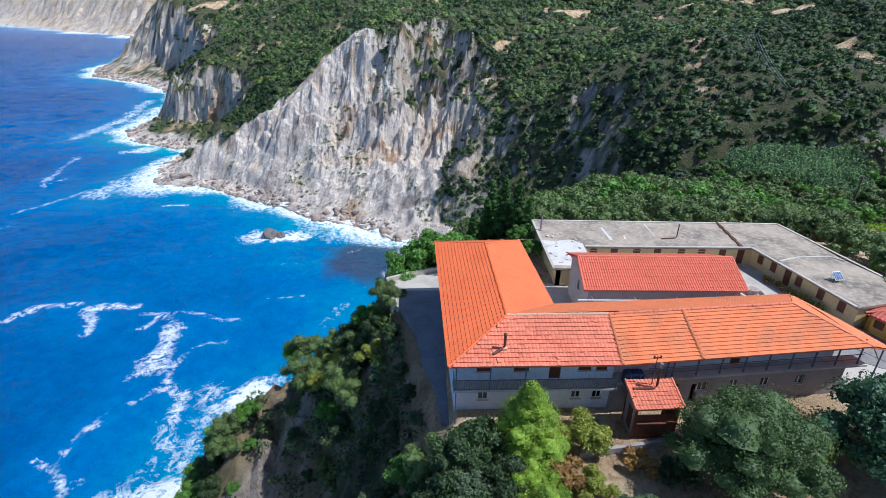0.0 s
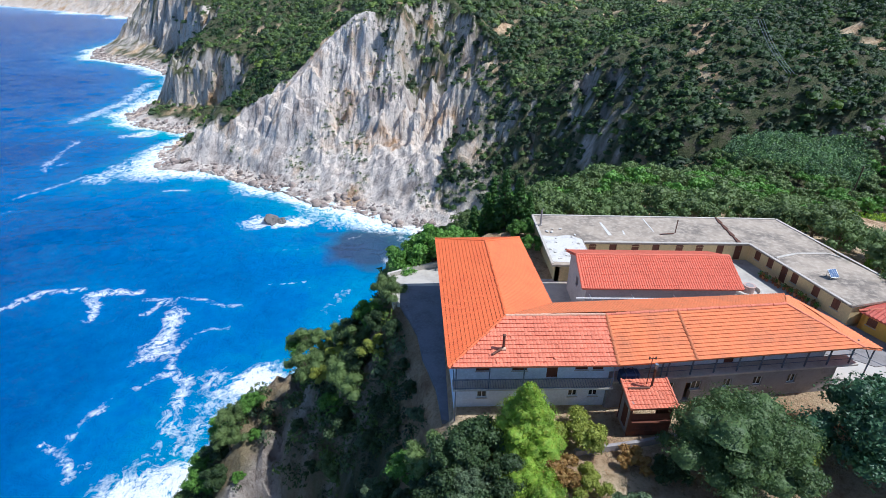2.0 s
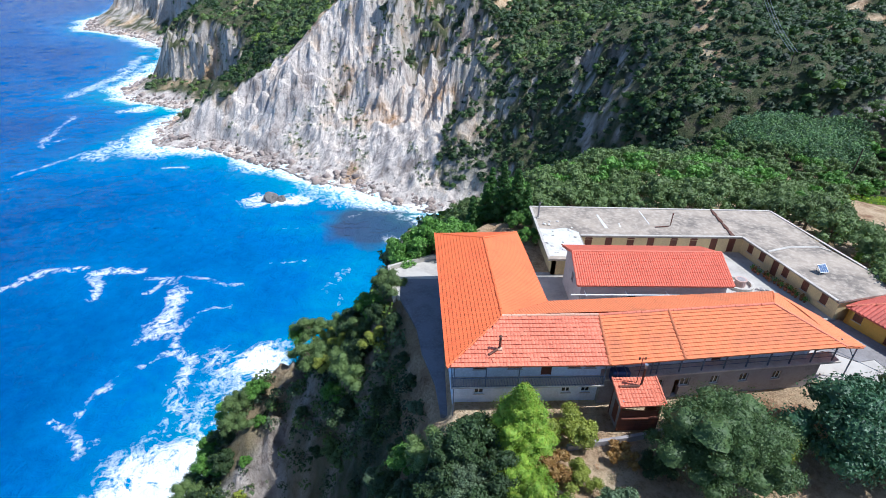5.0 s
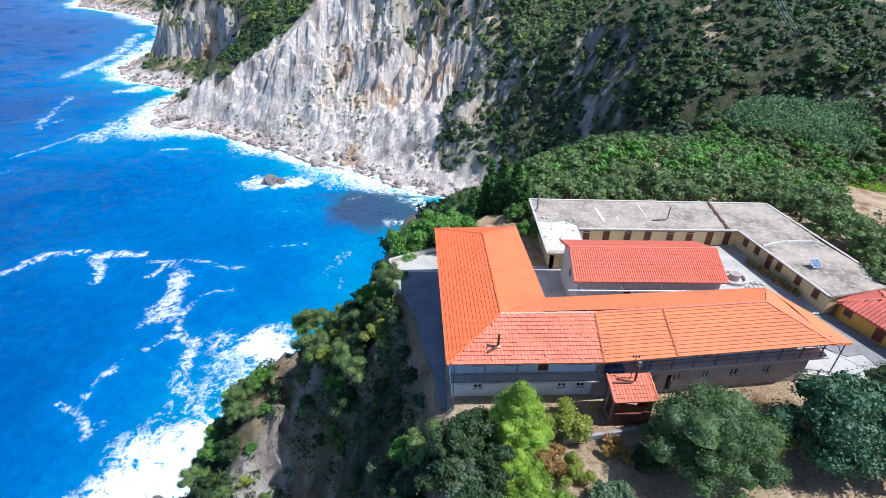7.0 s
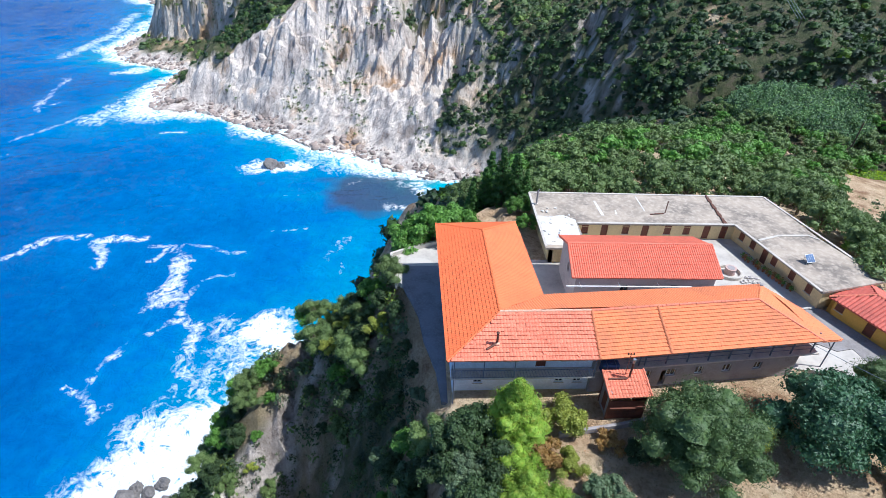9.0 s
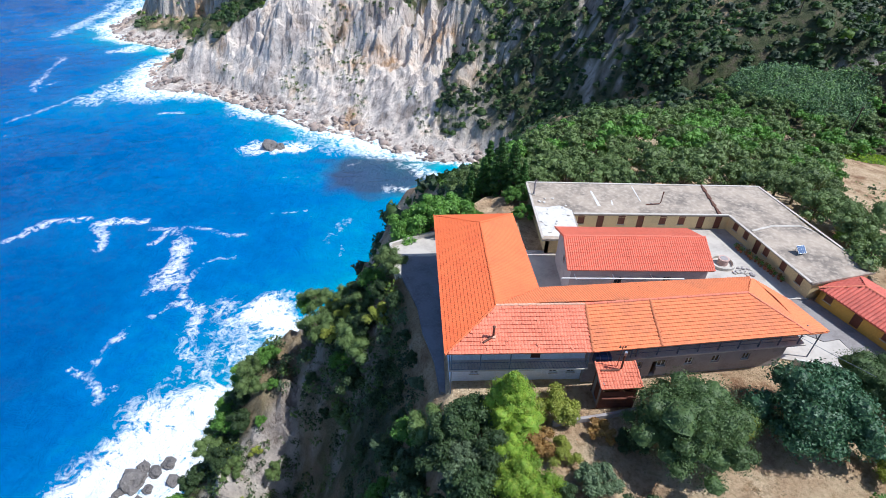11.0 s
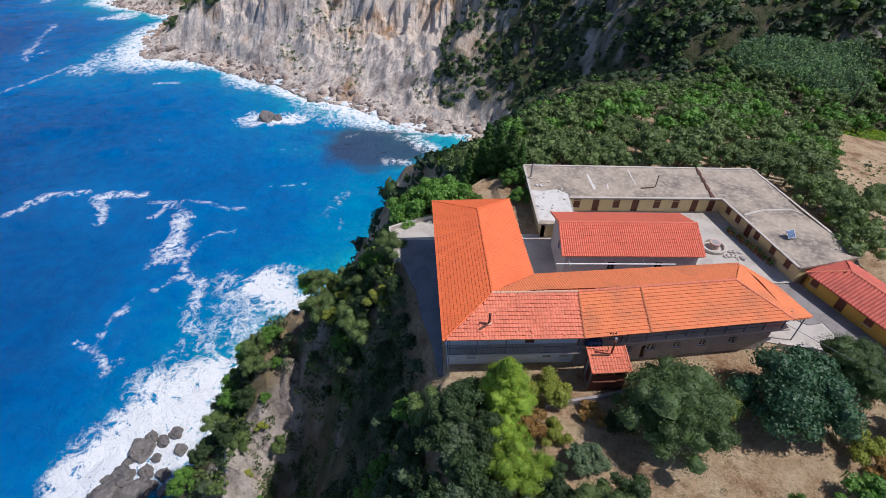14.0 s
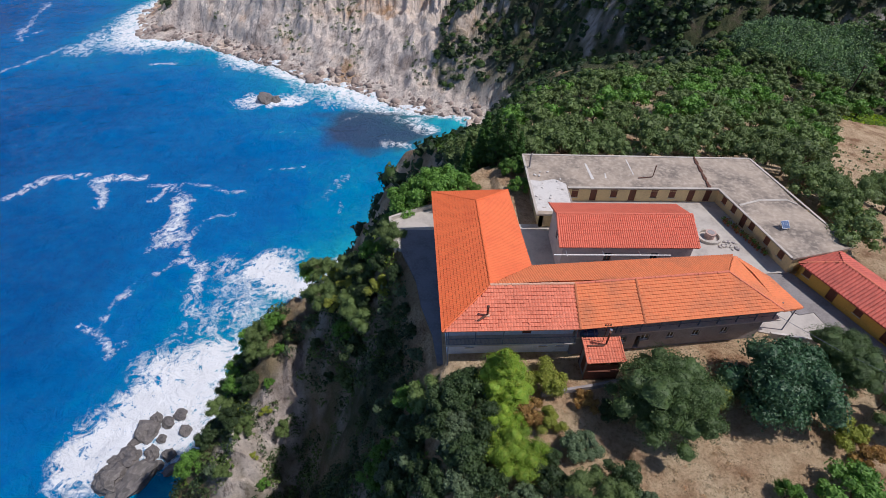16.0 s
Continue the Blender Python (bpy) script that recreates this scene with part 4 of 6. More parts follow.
def wall(parent, p0, p1, z0, z1, material, openings=(), thick=0.35, name="wall", label=""):
    """An upright wall from p0 to p1 (outside on its right hand) with openings (u0, u1, z0, z1) through it."""
    p0, p1 = Vector((*p0, 0)), Vector((*p1, 0))
    e = (p1 - p0).normalized()
    inward = Vector((-e.y, e.x, 0))
    length = (p1 - p0).length
    us = sorted({0.0, length, *(u for o in openings for u in o[:2])})
    zs = sorted({z0, z1, *(z for o in openings for z in o[2:4])})
    bm = bmesh.new()

    def vert(u, z, depth):
        return bm.verts.new(p0 + e * u + inward * depth + Vector((0, 0, z)))

    def solid(i, k):
        if not (0 <= i < len(us) - 1 and 0 <= k < len(zs) - 1):
            return False
        u, z = (us[i] + us[i + 1]) / 2, (zs[k] + zs[k + 1]) / 2
        return not any(o[0] < u < o[1] and o[2] < z < o[3] for o in openings)

    for i in range(len(us) - 1):
        for k in range(len(zs) - 1):
            if not solid(i, k):
                continue
            a, b, c, d = us[i], us[i + 1], zs[k], zs[k + 1]
            bm.faces.new([vert(a, c, 0), vert(b, c, 0), vert(b, d, 0), vert(a, d, 0)])
            bm.faces.new([vert(a, d, thick), vert(b, d, thick), vert(b, c, thick), vert(a, c, thick)])
            for di, dk, q in ((-1, 0, ((a, d), (a, c))), (1, 0, ((b, c), (b, d))), (0, -1, ((a, c), (b, c))), (0, 1, ((b, d), (a, d)))):
                if not solid(i + di, k + dk):
                    (u0, w0), (u1, w1) = q
                    bm.faces.new([vert(u0, w0, 0), vert(u0, w0, thick), vert(u1, w1, thick), vert(u1, w1, 0)])
    bmesh.ops.remove_doubles(bm, verts=bm.verts, dist=0.0005)
    bmesh.ops.recalc_face_normals(bm, faces=bm.faces)
    return part(name, bm, material, parent, label)


def on_wall(p0, p1, u, z, depth=0.0):
    """A frame on a wall: x along it, y inwards, z up."""
    p0, p1 = Vector((*p0, 0)), Vector((*p1, 0))
    e = (p1 - p0).normalized()
    p = p0 + e * u + Vector((-e.y, e.x, 0)) * depth
    return Matrix.Translation((p.x, p.y, z)) @ Matrix.Rotation(math.atan2(e.y, e.x), 4, "Z")


def window_unit(parent, m, w, h, frame_material, shutters=None, arched=False):
    """A window set back in its opening: frame with mullion, two panes, a sill and, where it has them, slatted shutters."""
    bm = boxes(((-w / 2, 0.10, 0), (-w / 2 + 0.06, 0.17, h)), ((w / 2 - 0.06, 0.10, 0), (w / 2, 0.17, h)), ((-w / 2 + 0.06, 0.10, 0), (w / 2 - 0.06, 0.17, 0.06)),
               ((-w / 2 + 0.06, 0.10, h - 0.06), (w / 2 - 0.06, 0.17, h)), ((-0.03, 0.10, 0.06), (0.03, 0.17, h - 0.06)))
    win = part("window", bm, frame_material, parent, "", m)
    for s in (-1, 1):
        part("pane", boxes(((min(s * 0.03, s * (w / 2 - 0.06)), 0.13, 0.06), (max(s * 0.03, s * (w / 2 - 0.06)), 0.145, h - 0.06))), GLASS, win, "", m)
    part("sill", boxes(((-w / 2 - 0.08, -0.06, -0.07), (w / 2 + 0.08, 0.12, -0.004)), bevel=0.01), CONCRETE_EDGE, win, "", m)
    if shutters:
        for s in (-1, 1):
            bm = bmesh.new()
            x0, x1 = sorted((s * 0.01, s * (w / 2 - 0.01)))
            box(bm, (x0, 0.03, 0.01), (x0 + 0.06, 0.07, h - 0.01))
            box(bm, (x1 - 0.06, 0.03, 0.01), (x1, 0.07, h - 0.01))
            box(bm, (x0 + 0.02, 0.045, 0.01), (x1 - 0.02, 0.062, h - 0.01))
            for k in range(int(h / 0.11)):
                z = 0.03 + k * 0.11
                box(bm, (x0 + 0.06, 0.035, z), (x1 - 0.06, 0.06, z + 0.085))
            part("shutter", bm, shutters, win, "brown slatted wooden shutter", m)
    if arched:
        bm = bmesh.new()
        outer = [(-w / 2 - 0.1, h + 0.06)] + [((w / 2 + 0.04) * -math.cos(t), h + 0.06 + 0.28 * math.sin(t)) for t in np.linspace(0.1, math.pi - 0.1, 9)] + [(w / 2 + 0.1, h + 0.06)]
        lo = [bm.verts.new((x, -0.012, z)) for x, z in outer]
        hi = [bm.verts.new((x, 0.06, z)) for x, z in outer]
        bm.faces.new(lo)
        for i in range(len(lo) - 1):
            bm.faces.new((lo[i + 1], lo[i], hi[i], hi[i + 1]))
        part("arch_panel", bm, shutters or frame_material, win, "", m)
    return win


def door_unit(parent, m, w, h, material):
    """A panelled door leaf in a frame, with a handle."""
    door = part("door", boxes(((-w / 2, 0.08, 0), (-w / 2 + 0.07, 0.18, h)), ((w / 2 - 0.07, 0.08, 0), (w / 2, 0.18, h)), ((-w / 2 + 0.07, 0.08, h - 0.07), (w / 2 - 0.07, 0.18, h))), material, parent, "", m)
    bm = boxes(((-w / 2 + 0.07, 0.11, 0.01), (w / 2 - 0.07, 0.15, h - 0.07)))
    for z0, z1 in ((0.15, h * 0.45), (h * 0.52, h - 0.2)):
        for s in (-1, 1):
            x0, x1 = sorted((s * 0.05, s * (w / 2 - 0.13)))
            box(bm, (x0, 0.095, z0), (x1, 0.11, z1), 0.008)
    part("leaf", bm, material, door, "", m)
    part("handle", boxes(((w / 2 - 0.16, 0.05, 1.0), (w / 2 - 0.13, 0.11, 1.12))), STEEL, door, "", m)
    return door


# ---- the main building ----
RSW, RN, RM, RE = (8.5, 34.05, 1.55), (8.3, 46.6, 1.55), (16.2, 34.0, 1.62), (31.0, 35.1, 1.75)
NW, NE, SW, VAL = (3.6, 50.3, 0), (12.4, 50.6, 0), (4.0, 30, 0), (13.1, 38, 0)
SM, SE, BE = (16.15, 30, 0), (35.4, 31.6, 0.12), (33.9, 39.1, 0.12)
CE, RCE = (22.08, 30.49, 0.035), (21.95, 34.43, 1.67)
GROUND = -4.9


def main_building():
    main = thing("monastery_building", (14, 34, GROUND), "two-storey white monastery wing with balconies under orange tile roofs", "building")
    # north wing roof
    b = tile_slope(main, NW, SW, RSW, RN, TILE_NEW, 0.33, 0.23, 0.055, 0.05, 11, "bright orange tiled slope of the sea wing", loose=0.03)
    ridge_run(b, RSW, RN, TILE_NEW, 0.42, 0.12)
    b = tile_slope(main, NE, NW, RN, RN, TILE_NEW, 0.33, 0.23, 0.05, 0.03, 12, loose=0.03)
    ridge_run(b, NW, RN, TILE_NEW, 0.42, 0.11)
    ridge_run(b, NE, RN, TILE_NEW, 0.42, 0.11)
    tile_slope(main, VAL, NE, RN, RSW, TILE_NEW, 0.33, 0.23, 0.035, 0.03, 13, loose=0.03)
    # front wing roofs, three runs of different age
    b = tile_slope(main, SW, SM, RM, RSW, TILE_OLD, 0.35, 0.26, 0.022, 0.085, 14, "weathered pink-red tiles with slipped and broken pieces")
    ridge_run(b, RSW, RM, MORTAR, 0.38, 0.13)
    ridge_run(b, SW, RSW, TILE_NEW, 0.40, 0.11)
    b = tile_slope(main, SM, CE, RCE, RM, TILE_ORANGE, 0.34, 0.27, 0.010, 0.085, 15, "orange tiles between two lines of cap tiles", loose=0.03)
    ridge_run(b, SM, RM, CAP, 0.38, 0.15)
    ridge_run(b, RM, RCE, TILE_OLD, 0.38, 0.13)
    b = tile_slope(main, CE, SE, RE, RCE, TILE_ORANGE, 0.34, 0.27, 0.010, 0.085, 16, "orange tiles with dark rain stains", loose=0.03)
    ridge_run(b, CE, RCE, CAP, 0.38, 0.15)
    ridge_run(b, RCE, RE, TILE_OLD, 0.38, 0.13)
    ridge_run(b, SE, RE, TILE_OLD, 0.38, 0.10)
    BM = (22.4, 38.5, 0.05)
    tile_slope(main, BM, VAL, RSW, RCE, TILE_ORANGE, 0.34, 0.24, 0.04, 0.05, 17, loose=0.05)
    tile_slope(main, BE, BM, RCE, RE, TILE_ORANGE, 0.34, 0.24, 0.04, 0.05, 18, loose=0.05)
    b = tile_slope(main, (38.6, 33.1, -1.25), (37.3, 37.2, -1.2), (33.9, 39.1, 0.12), (35.4, 31.6, 0.12), TILE_ORANGE, 0.37, 0.27, 0.03, 0.04, 19, "low end slope reaching out over the yard")
    tile_slope(main, SE, BE, RE, RE, TILE_ORANGE, 0.34, 0.24, 0.03, 0.04, 20, loose=0.05)
    # dislodged tiles on the old run
    rng = random.Random(5)
    for u, v in ((0.18, 0.2), (0.22, 0.10), (0.62, 0.14), (0.88, 0.08)):
        x, y = 5.2 + u * 10.5, 30 + v * 4.0
        part("slipped_tile", boxes(((-0.12, -0.18, 0), (0.12, 0.18, 0.03)), bevel=0.012), TILE_OLD, main, "", pose(x, y, v * 1.6 + 0.07, 20, 0, rng.uniform(-40, 40)))
    # walls
    w0, w1 = (4.6, 31.4), (16.2, 31.4)
    ups = [(6.65 - 4.6, 1.0, 0), (9.4 - 4.6, 1.1, 0), (14.05 - 4.6, 0.95, 0), (15.3 - 4.6, 0.8, 0)]
    lows = [(6.7 - 4.6, 0.75, 0), (13.67 - 4.6, 0.7, 0), (15.25 - 4.6, 0.7, 0)]
    door_u = 11.87 - 4.6
    ops = [(u - w / 2, u + w / 2, -1.55, -0.45) for u, w, _ in ups] + [(u - w / 2, u + w / 2, -4.15, -3.2) for u, w, _ in lows] + [(door_u - 0.42, door_u + 0.42, -2.3, -0.3)]
    wall(main, w0, w1, -6.0, -0.12, WHITEWASH, ops, 0.35, label="whitewashed front wall in the shade")
    for u, w, _ in ups:
        window_unit(main, on_wall(w0, w1, u, -1.55), w, 1.1, WOOD_DARK, WOOD_DARK)
    for u, w, _ in lows:
        window_unit(main, on_wall(w0, w1, u, -4.15), w, 0.95, WHITE_PLASTIC)
    door_unit(main, on_wall(w0, w1, door_u, -2.3), 0.84, 2.0, WOOD_DARK)
    # the eastern run: store rooms below, an open gallery above
    e0, e1 = (16.2, 31.05), (35.0, 32.6)
    lowe = [(5.0, 0.7), (7.2, 0.8), (9.75, 0.7), (12.3, 0.75), (15.2, 0.7)]
    ops = [(u - w / 2, u + w / 2, -3.85, -3.0) for u, w in lowe] + [(6.3, 7.0 - 0.15, -4.9, -3.1)]
    wall(main, e0, e1, -6.0, -2.45, RENDER, ops, 0.35, label="rough brown-grey rendered lower wall")
    for u, w in lowe:
        window_unit(main, on_wall(e0, e1, u, -3.85), w, 0.85, WHITE_PLASTIC)
    g0, g1 = (16.2, 32.0), (34.2, 33.5)
    upe = [(4.45, 0.9), (7.5, 0.9), (12.0, 0.9), (14.5, 0.9), (16.6, 0.9)]
    ops = [(u - w / 2, u + w / 2, -1.5, -0.4) for u, w in upe] + [(9.6, 10.45, -2.28, -0.3)]
    wall(main, g0, g1, -2.28, 0.0, WHITEWASH, ops, 0.3)
    for u, w in upe:
        window_unit(main, on_wall(g0, g1, u, -1.5), w, 1.1, WOOD_DARK, WOOD_DARK)
    door_unit(main, on_wall(g0, g1, 10.02, -2.28), 0.85, 1.95, WOOD_DARK)
    bm = bmesh.new()
    prism(bm, [(16.25, 30.85), (36.6, 32.55), (36.4, 33.8), (16.25, 32.1)], -2.45, -2.3)
    part("gallery_floor", bm, CONCRETE_EDGE, main)
    for k in range(10):
        u = 0.6 + k * 1.9 + (3.4 if k == 0 else 2.0)
        p = on_wall(e0, e1, u, 0).translation
        part("post", boxes(((-0.05, -0.05, -2.3), (0.05, 0.05, 0.02)), bevel=0.01), STEEL, main, "dark steel gallery post", Matrix.Translation((p.x, p.y + 0.02, 0)))
    m = on_wall(e0, e1, 0, 0)
    part("handrail", boxes(((2.6, 0.0, -1.42), (20.0, 0.05, -1.38)), ((2.6, 0.0, -1.85), (20.0, 0.04, -1.82))), STEEL, main, "thin steel rail", m)
    # the small balcony over the western front
    part("balcony", boxes(((4.4, 30.25, -2.48), (16.2, 31.4, -2.32)), bevel=0.02), CONCRETE_EDGE, main)
    bm = boxes(((4.45, 30.28, -1.46), (16.15, 30.33, -1.40)), ((4.45, 30.29, -2.26), (16.15, 30.32, -2.22)), ((4.45, 30.30, -1.46), (4.5, 31.4, -1.40)))
    for k in range(98):
        x = 4.47 + k * 0.12
        box(bm, (x, 30.295, -2.32), (x + 0.022, 30.317, -1.46))
    for k in range(9):
        box(bm, (4.465, 30.4 + k * 0.12, -2.32), (4.485, 30.42 + k * 0.12, -1.46))
    part("railing", bm, STEEL, main, "blue-grey steel balcony railing")
    for x in (4.6, 7.0, 9.5, 16.05):
        part("post", boxes(((-0.04, -0.04, -6.0 if x < 5 else -2.32), (0.04, 0.04, -0.02))), STEEL, main, "", Matrix.Translation((x, 30.33, 0)))
    # the other sides
    wall(main, (4.2, 49.9), (4.6, 31.4), -7.0, -0.12, WHITEWASH, [(2.0 + 2.6 * k, 2.9 + 2.6 * k, -1.6, -0.5) for k in range(6)])
    for k in range(6):
        window_unit(main, on_wall((4.2, 49.9), (4.6, 31.4), 2.45 + 2.6 * k, -1.6), 0.9, 1.1, WOOD_DARK, WOOD_DARK)
    wall(main, (12.0, 50.1), (4.2, 49.9), -6.5, -0.12, WHITEWASH)
    wall(main, (12.5, 37.4), (12.0, 50.1), -5.5, -0.12, WHITEWASH, [(1.5 + 2.8 * k, 2.4 + 2.8 * k, -1.6, -0.5) for k in range(4)])
    for k in range(4):
        window_unit(main, on_wall((12.5, 37.4), (12.0, 50.1), 1.95 + 2.8 * k, -1.6), 0.9, 1.1, WOOD_DARK, WOOD_DARK)
    wall(main, (33.4, 38.5), (12.5, 37.4), -5.5, -0.12, WHITEWASH)
    wall(main, (34.3, 33.5), (33.4, 38.5), -5.5, -0.05, WHITEWASH)
    # braces under the far eave
    for x, y in ((38.3, 33.4), (37.4, 36.6)):
        part("post", tube(bmesh.new(), [(x, y, GROUND - 0.3), (x, y, -1.3)], 0.06, 8), STEEL, main)
        part("brace", tube(bmesh.new(), [(x, y, -2.6), (x - 1.0, y, -1.15)], 0.04, 6), STEEL, main)
    return main


main_building()


def flue(name, at, height, bend, label, cowl=True):
    """A stove pipe standing on a roof, with its elbow and cowl."""
    root = thing(name, at, label, "chimney pipe")
    x, y, z = at
    bm = bmesh.new()
    tube(bm, [(x - 0.85, y - 0.45, z - 0.16), (x - 0.2, y - 0.1, z + 0.04), (x, y, z + 0.2), (x, y, z + height)], 0.10, 10)
    part("pipe", bm, RUST, root)
    if cowl:
        bm = bmesh.new()
        tube(bm, [(x, y, z + height - 0.02), (x, y, z + height + 0.05), (x, y, z + height + 0.14)], [0.12, 0.15, 0.05], 10)
        part("cowl", bm, RUST, root)
    bm = bmesh.new()
    box(bm, (x - 0.16, y - 0.14, z - 0.1), (x + 0.2, y + 0.16, z + 0.05), 0.03)
    part("collar", bm, MORTAR, root, "patch of pale mortar round the pipe")
    return root


flue("flue_pipe", (8.02, 31.25, 0.62), 1.15, 0, "rusty stove pipe standing on the old red tiles")


def hut():
    root = thing("stove_hut", (18.3, 29.0, GROUND), "small brown timber hut with a red tiled lean-to roof", "hut")
    b = tile_slope(root, (16.7, 27.9, -2.15), (20.12, 28.02, -2.15), (19.98, 30.25, -1.45), (16.6, 30.2, -1.45), TILE_OLD, 0.36, 0.26, 0.045, 0.06, 31, "red tiles with faded pink patches")
    ridge_run(b, (16.7, 27.9, -2.1), (16.6, 30.2, -1.4), TILE_OLD, 0.38, 0.09)
    ridge_run(b, (20.12, 28.02, -2.1), (19.98, 30.25, -1.4), TILE_OLD, 0.38, 0.09)
    plank = mat("dark red brown planks", (0.17, 0.055, 0.03), (0.11, 0.04, 0.025), 2.5, 16, 0.75, 0.3, stretch=(1, 1, 0.25), island=0.2)
    for k in range(12):
        z = -5.0 + k * 0.235
        if k < 9:
            part("plank", boxes(((17.0, 28.22, z), (19.85, 28.26, z + 0.225)), bevel=0.006), plank, root)
        part("plank", boxes(((19.85, 28.24, z), (19.89, 30.1, z + 0.225)), bevel=0.006), plank, root)
    for x, y in ((16.95, 28.25), (19.88, 28.25), (16.95, 30.1), (19.88, 30.1)):
        part("post", boxes(((x - 0.06, y - 0.06, GROUND - 0.3), (x + 0.06, y + 0.06, -1.75 if y > 29 else -2.3))), WOOD_DARK, root)
    wall(root, (16.93, 30.1), (16.93, 28.25), GROUND - 0.3, -1.95, RENDER, [(0.5, 1.4, -4.8, -2.9)], 0.12)
    part("door", boxes(((16.98, 28.9, -4.8), (17.02, 29.6, -2.95)), bevel=0.005), plank, root)
    part("shelf", boxes(((17.0, 27.95, -3.55), (19.85, 28.2, -3.47))), WOOD_DARK, root)
    return root


hut()
pipe = thing("flue_pipe", (18.6, 29.5, -1.7), "tall galvanised flue rising from the hut roof", "chimney pipe")
bm = bmesh.new()
tube(bm, [(16.95, 29.4, -1.58), (18.45, 29.4, -1.55), (18.6, 29.45, -1.4), (18.62, 29.5, 0.1)], 0.085, 10)
part("pipe", bm, RUST, pipe)
bm = bmesh.new()
tube(bm, [(18.62, 29.5, 0.1), (18.62, 29.5, 0.35), (18.62, 29.5, 0.5)], [0.1, 0.13, 0.13], 10)
part("cowl", bm, GALVANISED, pipe, "bright metal cowl")
bm = bmesh.new()
tube(bm, [(18.35, 29.75, -1.55), (18.35, 29.75, 0.95)], 0.03, 6)
tube(bm, [(18.1, 29.75, 0.8), (18.6, 29.75, 0.8)], 0.03, 6)
tube(bm, [(18.12, 29.75, 0.75), (18.12, 29.75, 0.95)], 0.06, 6)
tube(bm, [(18.58, 29.75, 0.75), (18.58, 29.75, 0.95)], 0.06, 6)
part("vent_cap", bm, RUST, pipe)

tank = thing("water_tank", (17.2, 31.2, -2.3), "dark blue plastic water tank on the gallery", "tank")
bm = bmesh.new()
box(bm, (16.75, 30.45, -2.3), (18.2, 31.25, -1.25), 0.12)
part("body", bm, TANK, tank)
part("lid", tube(bmesh.new(), [(17.45, 30.85, -1.26), (17.45, 30.85, -1.16)], 0.22, 12), TANK, tank)
part("strap", boxes(((17.1, 30.43, -2.3), (17.16, 31.27, -1.235))), STEEL, tank)
part("strap", boxes(((17.8, 30.43, -2.3), (17.86, 31.27, -1.235))), STEEL, tank)


# ---- the church ----
def church():
    root = thing("church", (24, 44.8, GROUND), "small plastered church with a deep red tiled gable roof", "church")
    cl, cr = (16.9, 45.1, 0.88), (31.6, 44.72, 0.88)
    fl, fr, bl, br = (16.7, 41.3, -0.6), (31.45, 40.92, -0.6), (17.0, 48.85, -0.6), (31.7, 48.4, -0.6)
    b = tile_slope(root, fl, fr, cr, cl, TILE_RED, 0.40, 0.22, 0.075, 0.03, 41, "red barrel tiles in straight ribs")
    ridge_run(b, cl, cr, TILE_RED, 0.4, 0.13)
    ridge_run(b, fl, cl, TILE_RED, 0.36, 0.11)
    ridge_run(b, fr, cr, TILE_RED, 0.36, 0.11)
    b = tile_slope(root, br, bl, cl, cr, TILE_RED, 0.40, 0.22, 0.05, 0.014, 42)
    ridge_run(b, bl, cl, TILE_RED, 0.36, 0.11)
    s0, s1 = (17.25, 41.85), (31.2, 41.5)
    wall(root, s0, s1, -5.4, -0.72, STONE_WALL, [(4.6, 5.4, -3.0, -1.9), (9.6, 10.4, -3.0, -1.9)], 0.5)
    for u in (5.0, 10.0):
        window_unit(root, on_wall(s0, s1, u, -3.0), 0.8, 1.1, WOOD_DARK)
    wall(root, s1, (31.4, 47.9), -5.4, -0.7, STONE_WALL, [(2.6, 3.8, -5.0, -2.6)], 0.5)
    door_unit(root, on_wall(s1, (31.4, 47.9), 3.2, -4.95), 1.2, 2.35, WOOD_DARK)
    wall(root, (31.4, 47.9), (17.45, 48.3), -5.4, -0.7, STONE_WALL, [(4.6, 5.4, -3.0, -1.9)], 0.5)
    wall(root, (17.45, 48.3), s0, -5.4, -0.7, STONE_WALL, [(2.9, 3.6, -2.6, -1.6)], 0.5)
    for (x, y0, y1, ym, zr) in ((17.3, 41.8, 48.35, 45.08, 0.74), (31.3, 41.5, 47.95, 44.74, 0.74)):
        bm = bmesh.new()
        f = [[bm.verts.new((x + dx, y, z)) for y, z in ((y0, -0.7), (y1, -0.7), (ym, zr))] for dx in (-0.05, 0.4 if x < 20 else -0.4)]
        bm.faces.new(f[0]), bm.faces.new(f[1][::-1])
        for i in range(3):
            bm.faces.new((f[0][i], f[1][i], f[1][(i + 1) % 3], f[0][(i + 1) % 3]))
        bmesh.ops.recalc_face_normals(bm, faces=bm.faces)
        part("gable", bm, STONE_WALL, root)
    bm = bmesh.new()
    tube(bm, [(16.2, 41.2, -1.55), (28.6, 40.9, -1.55)], 0.07, 8)
    for x in (17.6, 21.5, 25.4):
        box(bm, (x, 40.95, -1.60), (x + 0.05, 41.9, -1.54))
    part("gutter", bm, WHITE_PLASTIC, root, "white plastic pipe along the wall")
    return root


church()


